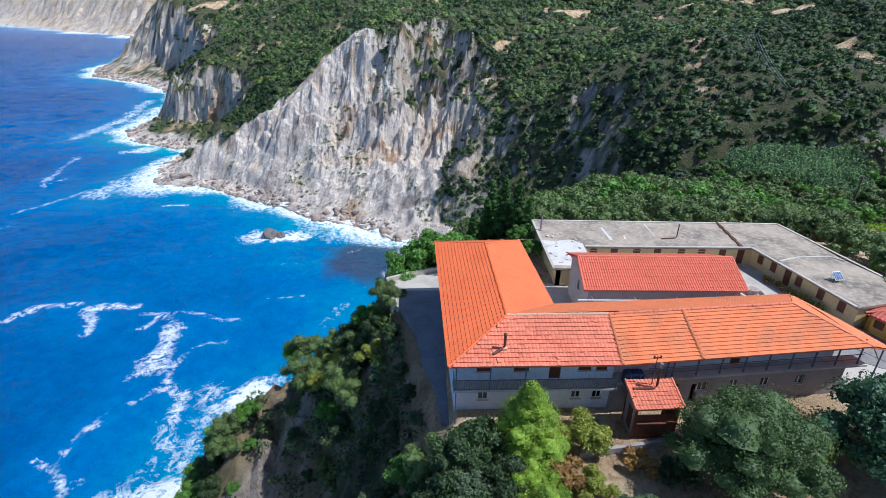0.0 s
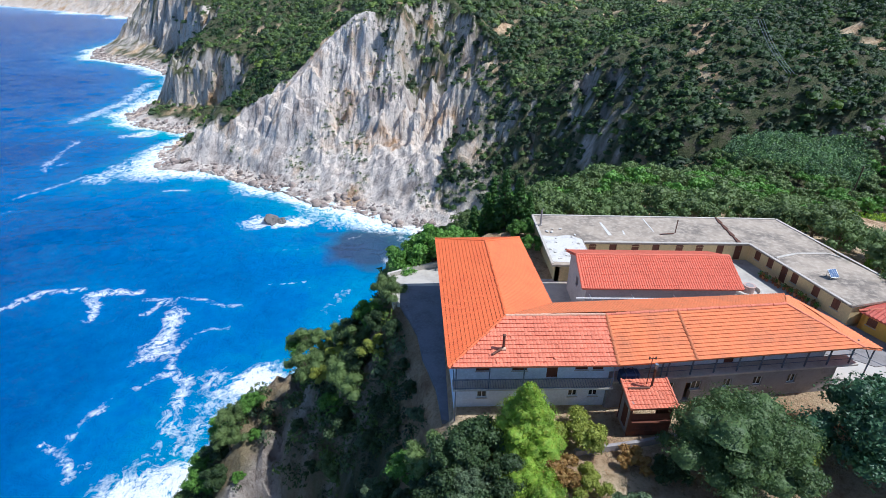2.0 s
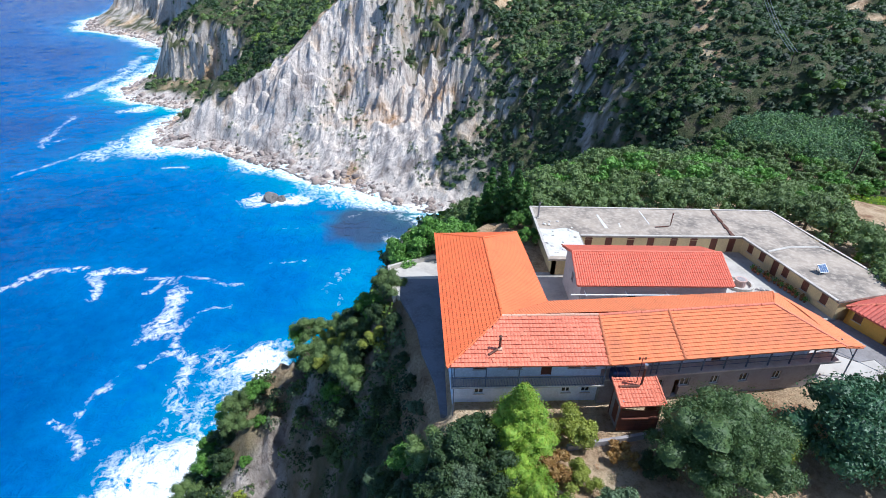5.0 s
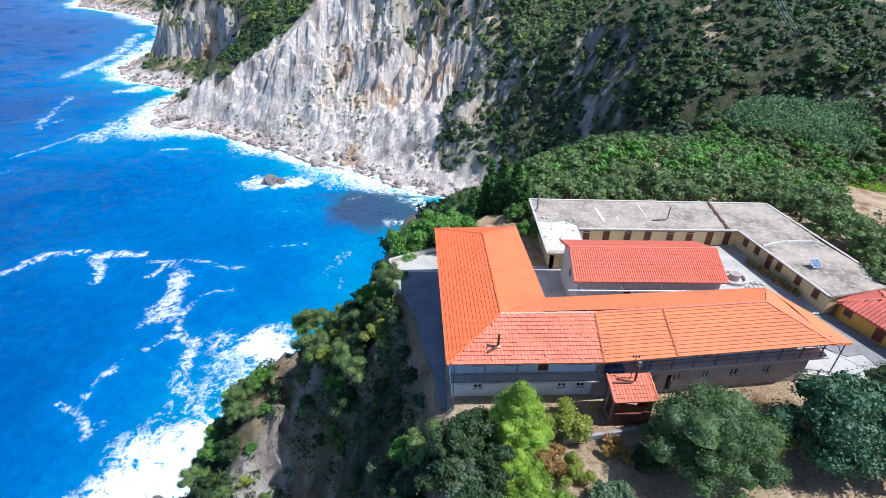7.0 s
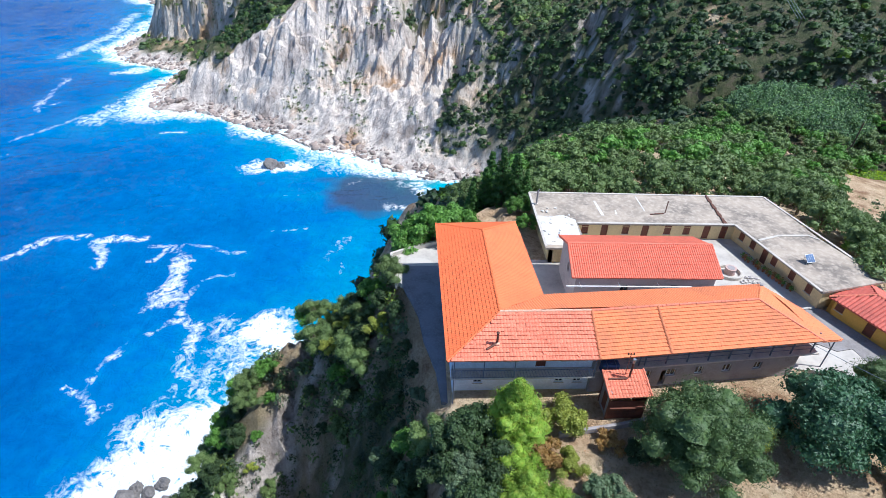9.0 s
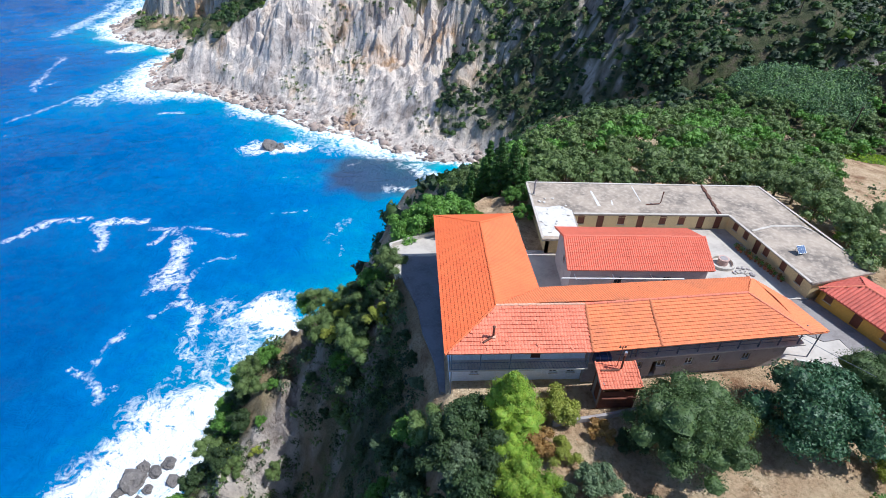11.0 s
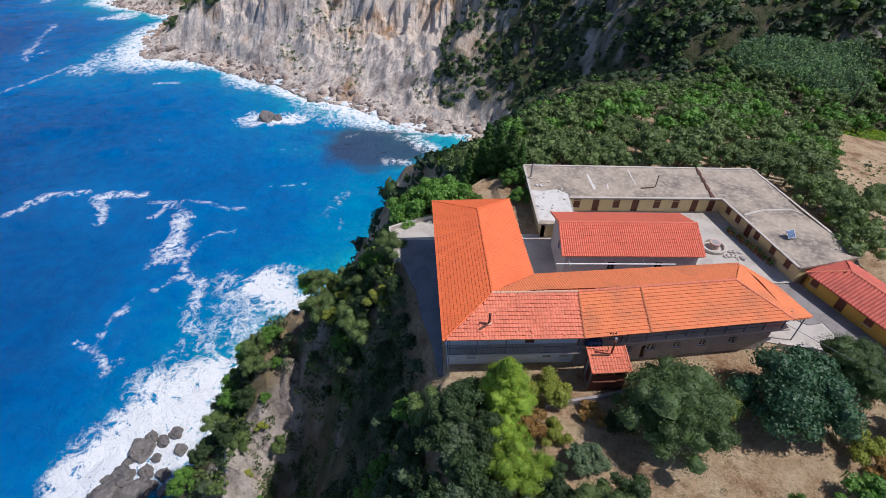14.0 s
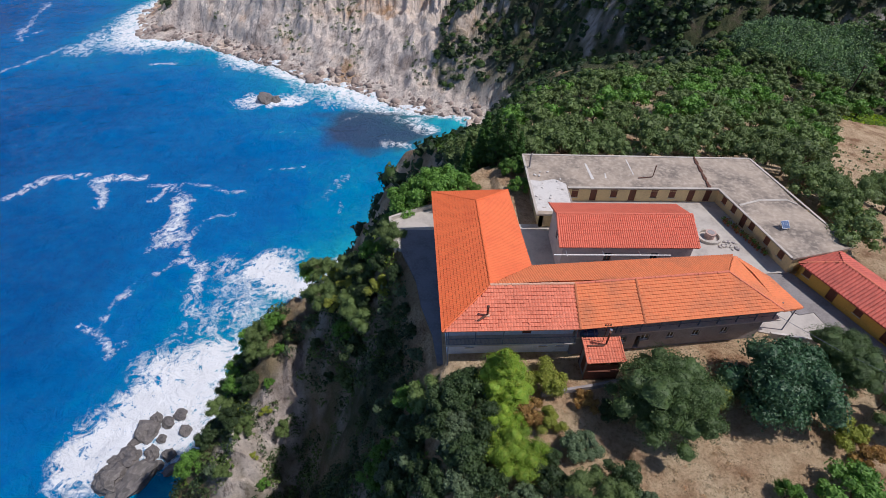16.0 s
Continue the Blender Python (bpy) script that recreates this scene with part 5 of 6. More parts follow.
# ---- the cell ranges with flat roofs ----
def cell_range():
    root = thing("cell_range", (32, 56, GROUND), "long cream cell range with brown doors under a flat concrete roof", "building")
    a0, a1 = (20.9, 54.85), (40.25, 54.35)
    xs = [21.9, 24.3, 26.9, 29.3, 32.05, 34.4, 36.85, 39.0]
    doors = {1, 3, 6, 7}
    us = [x - 20.9 for x in xs]
    ops = [(u - 0.42, u + 0.42, GROUND + 0.03, -2.95) if i in doors else (u - 0.42, u + 0.42, -4.30, -3.30) for i, u in enumerate(us)]
    wall(root, a0, a1, -5.6, -2.85, CREAM, ops, 0.4, label="cream plastered wall facing the courtyard")
    for i, u in enumerate(us):
        if i in doors:
            door_unit(root, on_wall(a0, a1, u, GROUND + 0.03), 0.84, 1.9, WOOD_DARK)
        else:
            window_unit(root, on_wall(a0, a1, u, -4.30), 0.84, 1.0, WOOD_DARK, WOOD_DARK, arched=True)
    b0, b1 = a1, (42.95, 41.45)
    ys = [(53.0, 0), (51.2, 0), (49.3, 1), (47.9, 0), (45.3, 0), (43.0, 0)]
    length = math.dist(b0, b1)
    us = [((54.35 - y) / 12.9 * length, d) for y, d in ys]
    ops = [(u - 0.42, u + 0.42, GROUND + 0.03, -2.95) if d else (u - 0.40, u + 0.40, -4.15, -3.05) for u, d in us]
    wall(root, b0, b1, -5.6, -2.85, CREAM, ops, 0.4)
    for u, d in us:
        if d:
            door_unit(root, on_wall(b0, b1, u, GROUND + 0.03), 0.84, 1.9, WOOD_DARK)
        else:
            window_unit(root, on_wall(b0, b1, u, -4.15), 0.8, 1.1, WOOD_DARK, WOOD_DARK)
    for p, q in (((16.5, 49.75), (20.7, 49.75)), ((20.7, 49.75), (20.9, 54.85)), ((42.95, 41.45), (50.2, 43.1)), ((50.2, 43.1), (46.8, 60.7)), ((46.8, 60.7), (16.5, 62.0)), ((16.5, 62.0), (16.5, 49.75))):
        wall(root, p, q, -7.5, -2.85, CREAM if p[0] < 20 or p[1] < 45 else RENDER, (), 0.4)
    outline = [(15.9, 49.3), (20.5, 49.3), (20.75, 54.5), (38.6, 54.05), (39.8, 54.0), (41.0, 49.2), (42.6, 41.2), (50.6, 42.9), (48.35, 51.2), (47.2, 61.0), (39.3, 61.4), (16.1, 62.3)]
    roof = part("roof", prism(bmesh.new(), outline, -2.85, -2.62), CONCRETE, root, "grey stained concrete slab roof")
    part("limewash", prism(bmesh.new(), [(16.1, 50.0), (20.35, 49.6), (20.6, 54.2), (20.7, 55.3), (19.4, 56.4), (17.5, 56.0), (16.2, 56.3)], -2.618, -2.60), LIME, roof, "flaking white limewash")
    bm = bmesh.new()
    for p, q in (((20.75, 54.55), (39.8, 54.06)), ((39.85, 54.0), (42.55, 41.35)), ((50.4, 43.1), (47.05, 60.8)), ((16.2, 62.1), (16.0, 49.5)), ((16.2, 62.15), (47.0, 60.85))):
        v = Vector((q[0] - p[0], q[1] - p[1], 0)).normalized() * 0.14
        s = Vector((-v.y, v.x, 0))
        pts = [Vector((*p, 0)) - s, Vector((*q, 0)) - s, Vector((*q, 0)) + s, Vector((*p, 0)) + s]
        prism(bm, [(c.x, c.y) for c in pts], -2.63, -2.54)
    part("roof_edge", bm, CONCRETE_EDGE, roof, "pale raised edge of the slab")
    bm = bmesh.new()
    for k in range(12):
        t0, t1 = k / 12, (k + 0.92) / 12
        w = 0.10 + 0.06 * ((k * 7) % 3)
        x0, y0, x1, y1 = 39.45 - 0.7 * t0, 61.3 - 7.1 * t0, 39.45 - 0.7 * t1, 61.3 - 7.1 * t1
        prism(bm, [(x0 - w, y0), (x0 + w, y0), (x1 + w, y1), (x1 - w, y1)], -2.63, -2.50)
    part("joint_strip", bm, RUST, roof, "dark broken felt strip over the joint")
    bm = bmesh.new()
    prism(bm, [(41.0, 50.5), (43.9, 51.45), (47.4, 51.45), (48.2, 50.6), (48.25, 50.8), (47.45, 51.75), (43.85, 51.75), (40.95, 50.8)], -2.63, -2.55)
    part("joint_strip", bm, CONCRETE_EDGE, roof)
    for strip in ([(24.1, 59.9), (24.35, 59.9), (24.55, 56.3), (24.15, 56.3)],
                  [(29.9, 61.0), (30.05, 61.0), (30.0, 57.3), (29.85, 57.3)],
                  [(26.0, 56.6), (26.2, 57.6), (26.35, 57.55), (26.2, 56.5)]):
        bm = bmesh.new()
        prism(bm, strip, -2.62, -2.603)
        part("repair_strip", bm, LIME, roof, "white sealing strip")
    rng = random.Random(4)
    for k in range(26):
        x, y = (rng.uniform(16.2, 20.4), rng.uniform(49.8, 57.3)) if k < 18 else (rng.uniform(17, 19), rng.uniform(57, 58))
        s = rng.uniform(0.06, 0.2)
        part("rubble", boxes(((-s, -s * 0.7, 0), (s, s * 0.7, s * 0.7)), bevel=s * 0.25), LIME if k % 3 else CONCRETE_EDGE, roof, "", pose(x, y, -2.6, 0, 0, rng.uniform(0, 180)))
    return root


cell_range()
post = thing("roof_standpipe", (16.6, 59.0, -2.6), "old grey ventilation pipe with a bent head", "pipe")
bm = bmesh.new()
tube(bm, [(16.6, 59.0, -2.7), (16.6, 59.0, -0.9), (16.62, 59.0, -0.6), (16.75, 59.0, -0.45)], 0.11, 8)
part("pipe", bm, RENDER, post)
part("base", boxes(((16.4, 58.8, -2.62), (16.8, 59.2, -2.45)), bevel=0.02), CONCRETE_EDGE, post)
for x, y, h in ((32.2, 56.6, 1.7),):
    p = thing("roof_standpipe", (x, y, -2.62), "thin dark stove pipe on the concrete roof", "pipe")
    bm = bmesh.new()
    tube(bm, [(x - 1.9, y - 0.2, -2.52), (x - 0.1, y, -2.5), (x, y, -2.4), (x, y, -2.62 + h)], 0.06, 8)
    part("pipe", bm, RUST, p)
    part("cowl", tube(bmesh.new(), [(x, y, -2.64 + h), (x, y, -2.5 + h)], 0.09, 8), RUST, p)
panel = thing("solar_panel", (44.1, 46.3, -2.62), "small tilted solar panel on a stand on the flat roof", "solar panel")
m = pose(44.15, 46.3, -2.05, 38, 0, 8)
part("frame", boxes(((-0.5, -0.48, -0.03), (0.5, 0.48, 0.03)), bevel=0.01), GALVANISED, panel, "", m)
for k in range(4):
    part("cell", boxes(((-0.46 + 0.235 * k, -0.44, 0.031), (-0.245 + 0.235 * k, 0.44, 0.037))), PANEL_BLUE, panel, "", m)
bm = bmesh.new()
for x in (-0.4, 0.4):
    tube(bm, [(44.15 + x, 46.6, -2.62), (44.15 + x, 46.6, -1.8)], 0.025, 6)
    tube(bm, [(44.15 + x, 45.95, -2.62), (44.15 + x, 45.95, -2.36)], 0.025, 6)
part("stand", bm, GALVANISED, panel)


# ---- the ochre outbuilding ----
def outbuilding():
    root = thing("outbuilding", (47, 36, GROUND), "low ochre outbuilding with brown doors and a red tiled roof", "building")
    f0, f1 = Vector((43.75, 41.0, 0)), Vector((49.2, 27.2, 0))
    e = (f1 - f0).normalized()
    nrm = Vector((-e.y, e.x, 0))
    w = 5.4
    wl = (f1 - f0).length

    def at(u, v, z):
        p = f0 + e * u + nrm * v
        return (p.x, p.y, z)

    def flat(u, v):
        return at(u, v, 0)[:2]

    ez, rz = -3.05, -1.95
    b = tile_slope(root, at(-0.2, -0.35, ez), at(wl, -0.35, ez), at(wl, w / 2, rz), at(2.2, w / 2, rz), TILE_DULL, 0.9, 0.36, 0.11, 0.012, 51, "dull red tiles in broad dark ribs", loose=0.1)
    ridge_run(b, at(2.2, w / 2, rz), at(wl, w / 2, rz), TILE_OLD, 0.4, 0.14)
    ridge_run(b, at(-0.2, -0.35, ez), at(2.2, w / 2, rz), TILE_OLD, 0.4, 0.12)
    tile_slope(root, at(-0.2, w + 0.35, ez), at(-0.2, -0.35, ez), at(2.2, w / 2, rz), at(2.2, w / 2, rz), TILE_DULL, 0.42, 0.34, 0.05, 0.03, 52)
    tile_slope(root, at(wl, w + 0.35, ez), at(-0.2, w + 0.35, ez), at(2.2, w / 2, rz), at(wl, w / 2, rz), TILE_DULL, 0.42, 0.34, 0.05, 0.03, 53)
    us = [(1.0, 0), (4.1, 1), (7.0, 0), (10.2, 1), (13.0, 0)]
    ops = [(u - 0.45, u + 0.45, GROUND + 0.02, -3.35) if d else (u - 0.42, u + 0.42, -4.2, -3.4) for u, d in us]
    wall(root, flat(0, 0), flat(wl, 0), -5.6, ez + 0.05, OCHRE, ops, 0.35, label="ochre yellow front wall")
    for u, d in us:
        if d:
            door_unit(root, on_wall(flat(0, 0), flat(wl, 0), u, GROUND + 0.02), 0.9, 1.53, WOOD_DARK)
        else:
            window_unit(root, on_wall(flat(0, 0), flat(wl, 0), u, -4.2), 0.84, 0.8, WOOD_DARK, WOOD_DARK)
    wall(root, flat(wl, 0), flat(wl, w), -5.6, ez + 0.05, OCHRE)
    wall(root, flat(wl, w), flat(0, w), -5.6, ez + 0.05, OCHRE)
    wall(root, flat(0, w), flat(0, 0), -5.6, ez + 0.05, OCHRE)
    return root


outbuilding()


# ---- courtyard, terrace and yard ----
bm = bmesh.new()
prism(bm, [(12.3, 37.0), (34.0, 38.0), (36.6, 37.8), (39.0, 41.2), (43.3, 41.4), (40.4, 54.6), (20.8, 55.0), (20.6, 50.0), (12.0, 50.4)], -5.4, GROUND)
tagged(part("courtyard_floor", bm, PAVING), "pale worn paving of the courtyard", "paving", kind="structure")
bm = bmesh.new()
prism(bm, [(34.6, 33.6), (38.0, 32.6), (41.4, 32.4), (43.2, 33.2), (42.8, 35.5), (41.1, 35.2), (39.6, 36.4), (36.4, 37.4), (34.2, 37.8)], -5.4, GROUND - 0.006)
tagged(part("yard_slab", bm, PAVING), "pale cement slab beside the end of the building", "paving", kind="structure")
bm = bmesh.new()
prism(bm, [(36.6, 37.5), (39.7, 36.5), (41.2, 35.3), (42.9, 35.6), (43.3, 33.0), (44.6, 30.0), (47.9, 30.2), (46.1, 35.0), (43.8, 41.0), (43.3, 41.3), (39.1, 41.1)], -5.4, GROUND - 0.03)
tagged(part("yard_path", bm, COBBLE), "worn grey cobbled lane between the buildings", "path", kind="structure")
# terrace outline covers the shaded part, its shade painted in as darker cement
bm = bmesh.new()
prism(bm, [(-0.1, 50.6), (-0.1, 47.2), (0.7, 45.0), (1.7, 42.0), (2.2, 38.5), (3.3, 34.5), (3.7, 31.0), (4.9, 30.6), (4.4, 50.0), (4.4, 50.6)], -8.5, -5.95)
tagged(part("terrace", bm, TERRACE_SHADED), "cement terrace coloured dark for the shade of the sea wing", "terrace", kind="structure")
# the sunlit part of the same floor, split off along the shadow edge
bm = bmesh.new()
prism(bm, [(-1.5, 52.6), (-0.9, 48.2), (-0.1, 47.2), (-0.1, 50.6), (4.4, 50.6), (4.4, 50.05), (12.1, 50.4), (12.0, 54.0), (4.0, 55.2)], -8.5, -5.93)
tagged(part("pavement", bm, PAVING), "pale paving at the end of the terrace", "paving", kind="structure")


def low_wall(name, pts, z0, z1, thick, material, label):
    root = thing(name, (*pts[0], z0), label, "wall")
    bm = bmesh.new()
    for p, q in zip(pts, pts[1:]):
        v = Vector((q[0] - p[0], q[1] - p[1], 0)).normalized()
        s = Vector((-v.y, v.x, 0)) * thick / 2
        c = [Vector((*p, 0)) - s - v * 0.05, Vector((*q, 0)) - s + v * 0.05, Vector((*q, 0)) + s + v * 0.05, Vector((*p, 0)) + s - v * 0.05]
        prism(bm, [(a.x, a.y) for a in c], z0, z1 + 0.012 * (hash(p) % 3))
    part("masonry", bm, material, root)
    return root


low_wall("parapet_wall", [(-0.7, 47.6), (-0.9, 48.8), (-1.5, 52.5), (0.6, 53.6), (4.1, 55.1)], -8.0, -5.4, 0.3, CONCRETE_EDGE, "crumbling white parapet on the terrace edge")
low_wall("garden_wall", [(12.8, 26.6), (17.6, 27.3), (20.6, 27.9)], -5.6, -4.55, 0.25, RENDER, "low rough wall below the hut")
low_wall("yard_wall", [(36.6, 32.6), (38.2, 32.2), (40.8, 31.6)], -5.4, -4.3, 0.25, LIME, "low white wall beside the yard")


def well():
    root = thing("round_well", (36.6, 47.4, GROUND), "round stone well with a pink rim in the courtyard", "well")
    bm = bmesh.new()
    for r0, r1, z0, z1 in ((1.45, 1.15, GROUND, GROUND + 0.35),):
        rings = [[bm.verts.new((36.6 + r * math.cos(t), 47.4 + r * 0.95 * math.sin(t), z)) for t in np.linspace(0, 2 * math.pi, 25)[:-1]] for r, z in ((r0, z0), (r0, z1), (r1, z1), (r1, z0))]
        for a, b in zip(rings, rings[1:]):
            for i in range(24):
                bm.faces.new((a[i], a[(i + 1) % 24], b[(i + 1) % 24], b[i]))
    part("kerb", bm, CONCRETE_EDGE, root)
    pink = mat("faded pink render", (0.55, 0.38, 0.32), rough=0.9)
    bm = bmesh.new()
    tube(bm, [(36.7, 47.5, GROUND - 0.05), (36.7, 47.5, GROUND + 0.6), (36.7, 47.5, GROUND + 0.75)], [0.6, 0.55, 0.62], 16)
    part("shaft", bm, pink, root)
    bm = bmesh.new()
    tube(bm, [(36.7, 47.5, GROUND + 0.7), (36.7, 47.5, GROUND + 0.77)], 0.42, 16)
    part("lid", bm, RENDER, root)
    return root


well()
rng = random.Random(9)
POT = mat("terracotta pot", (0.36, 0.13, 0.06), rough=0.85, island=0.3)
for k in range(15):
    t = k / 14
    x, y = 39.75 + 2.1 * t + rng.uniform(-0.15, 0.15), 50.4 - 6.2 * t
    h = rng.uniform(0.25, 0.45)
    pot = thing("plant_pot", (x, y, GROUND), "clay pot with a small plant by the wall", "plant pot", "pots along the cell wall")
    bm = bmesh.new()
    tube(bm, [(x, y, GROUND), (x, y, GROUND + h * 0.8), (x, y, GROUND + h)], [h * 0.35, h * 0.5, h * 0.55], 9)
    part("pot", bm, POT, pot)
    r = np.random.RandomState(100 + k)
    c = np.array([x, y, GROUND + h + 0.18]) + r.normal(0, 0.12, (40, 3))
    v, f = leaves(c, ball(40, r), np.full(40, 0.09), r)
    arrays("foliage", v, f, (LEAF_BUSH, LEAF_BROWN)[k % 2], pot)
for k, (x, y, s) in enumerate(((38.4, 46.6, 0.35), (38.0, 46.0, 0.3), (38.8, 45.6, 0.4), (39.2, 46.3, 0.25), (37.5, 45.7, 0.28))):
    heap = thing("rubble_heap", (x, y, GROUND), "grey building rubble piled in the courtyard", "rubble", "rubble in the courtyard")
    r = random.Random(k)
    for i in range(6):
        q = s * r.uniform(0.3, 0.7)
        part("stone", boxes(((-q, -q * 0.6, 0), (q, q * 0.6, q * 0.8)), bevel=q * 0.2), CONCRETE_EDGE if i % 2 else RENDER, heap, "", pose(x + r.uniform(-s, s), y + r.uniform(-s, s), GROUND, r.uniform(-15, 15), r.uniform(-15, 15), r.uniform(0, 180)))

# lines and poles
px, py = 112.0, 124.0
zb = ground_z(px, py)
pole = thing("utility_pole", (px, py, zb), "dark wooden utility pole standing in the fields", "pole")
bm = bmesh.new()
tube(bm, [(px, py, zb - 0.5), (px + 0.3, py, zb + 10.5)], [0.2, 0.14], 8)
part("shaft", bm, POLE_WOOD, pole)
part("cross_arm", boxes(((-0.7, -0.06, -0.06), (0.7, 0.06, 0.06))), POLE_WOOD, pole, "", pose(px + 0.3, py, zb + 10.0))
cable = thing("overhead_cable", (35.2, 31.8, -0.1), "thin black cable slung from the roof corner", "cable")
bm = bmesh.new()
tube(bm, [(34.2, 31.7, -0.1), (36.6, 29.8, -0.6), (39.2, 27.4, -0.9), (42.5, 24.5, -0.9)], 0.02, 5)
part("wire", bm, STEEL, cable)
bm = bmesh.new()
tube(bm, [(42.5, 24.5, -5.3), (42.5, 24.5, -0.8)], 0.09, 8)
part("mast", bm, POLE_WOOD, cable)


wires = thing("power_line", (131, 188, -6), "thin grey power wires climbing the wooded hill", "power line")
for k in (-1, 0, 1):
    a, b = Vector((129 + k * 0.9, 186 - k * 0.5, -5)), Vector((141 + k * 0.9, 233 - k * 0.5, 9))
    part("wire", tube(bmesh.new(), [a.lerp(b, i / 6) - Vector((0, 0, 1.6 * math.sin(math.pi * i / 6))) for i in range(7)], 0.07, 5), GALVANISED, wires)
for x, y, top in ((129, 186, -4.6), (141, 233, 9.4)):
    z = ground_z(x, y)
    part("pole", tube(bmesh.new(), [(x, y, z - 0.5), (x, y, top)], 0.16, 8), POLE_WOOD, wires)
    part("cross_arm", boxes(((-1.1, -0.07, -0.07), (1.1, 0.07, 0.07))), POLE_WOOD, wires, "", pose(x, y, top - 0.25, 0, 0, -28))


def parked_car(x, y, turn):
    """A small white hatchback."""
    z = ground_z(x, y)
    m = pose(x, y, z, 0, 0, turn)
    car = thing("parked_car", m, "white hatchback parked under the trees", "car")
    paint = mat("white car paint", (0.8, 0.8, 0.8), rough=0.25, bump=0)
    rubber = mat("black rubber", (0.02, 0.02, 0.02), rough=0.8, bump=0)

    def loft(sections, material, name, label=""):
        bm = bmesh.new()
        rings = [[bm.verts.new((x0, s * w, h)) for s, w, h in ((-1, w0, z0), (1, w0, z0), (1, w1, z1), (-1, w1, z1))] for x0, w0, z0, w1, z1 in sections]
        for r, q in zip(rings, rings[1:]):
            for i in range(4):
                bm.faces.new((r[i], r[(i + 1) % 4], q[(i + 1) % 4], q[i]))
        bm.faces.new(rings[0][::-1]), bm.faces.new(rings[-1])
        bmesh.ops.recalc_face_normals(bm, faces=bm.faces)
        bmesh.ops.bevel(bm, geom=list(bm.edges), offset=0.05, segments=2, affect="EDGES")
        return part(name, bm, material, car, label, m)

    loft([(-1.9, 0.72, 0.3, 0.70, 0.8), (-1.5, 0.80, 0.22, 0.80, 0.92), (0.7, 0.82, 0.22, 0.80, 0.92), (1.7, 0.78, 0.25, 0.70, 0.75), (1.95, 0.66, 0.35, 0.60, 0.65)], paint, "body")
    loft([(-1.75, 0.72, 0.88, 0.66, 0.95), (-1.35, 0.74, 0.88, 0.60, 1.42), (0.0, 0.74, 0.88, 0.60, 1.46), (0.95, 0.72, 0.88, 0.66, 0.93)], GLASS, "windows", "dark tinted windows")
    loft([(-1.45, 0.62, 1.40, 0.56, 1.46), (0.05, 0.62, 1.43, 0.56, 1.50)], paint, "roof_panel")
    for wx in (-1.2, 1.2):
        for s in (-1, 1):
            wheel = part("wheel", tube(bmesh.new(), [(wx, s * 0.66, 0.3), (wx, s * 0.84, 0.3)], 0.3, 14), rubber, car, "", m)
            part("rim", tube(bmesh.new(), [(wx, s * 0.80, 0.3), (wx, s * 0.85, 0.3)], 0.18, 10), GALVANISED, wheel, "", m)


parked_car(44.6, 25.6, 62)


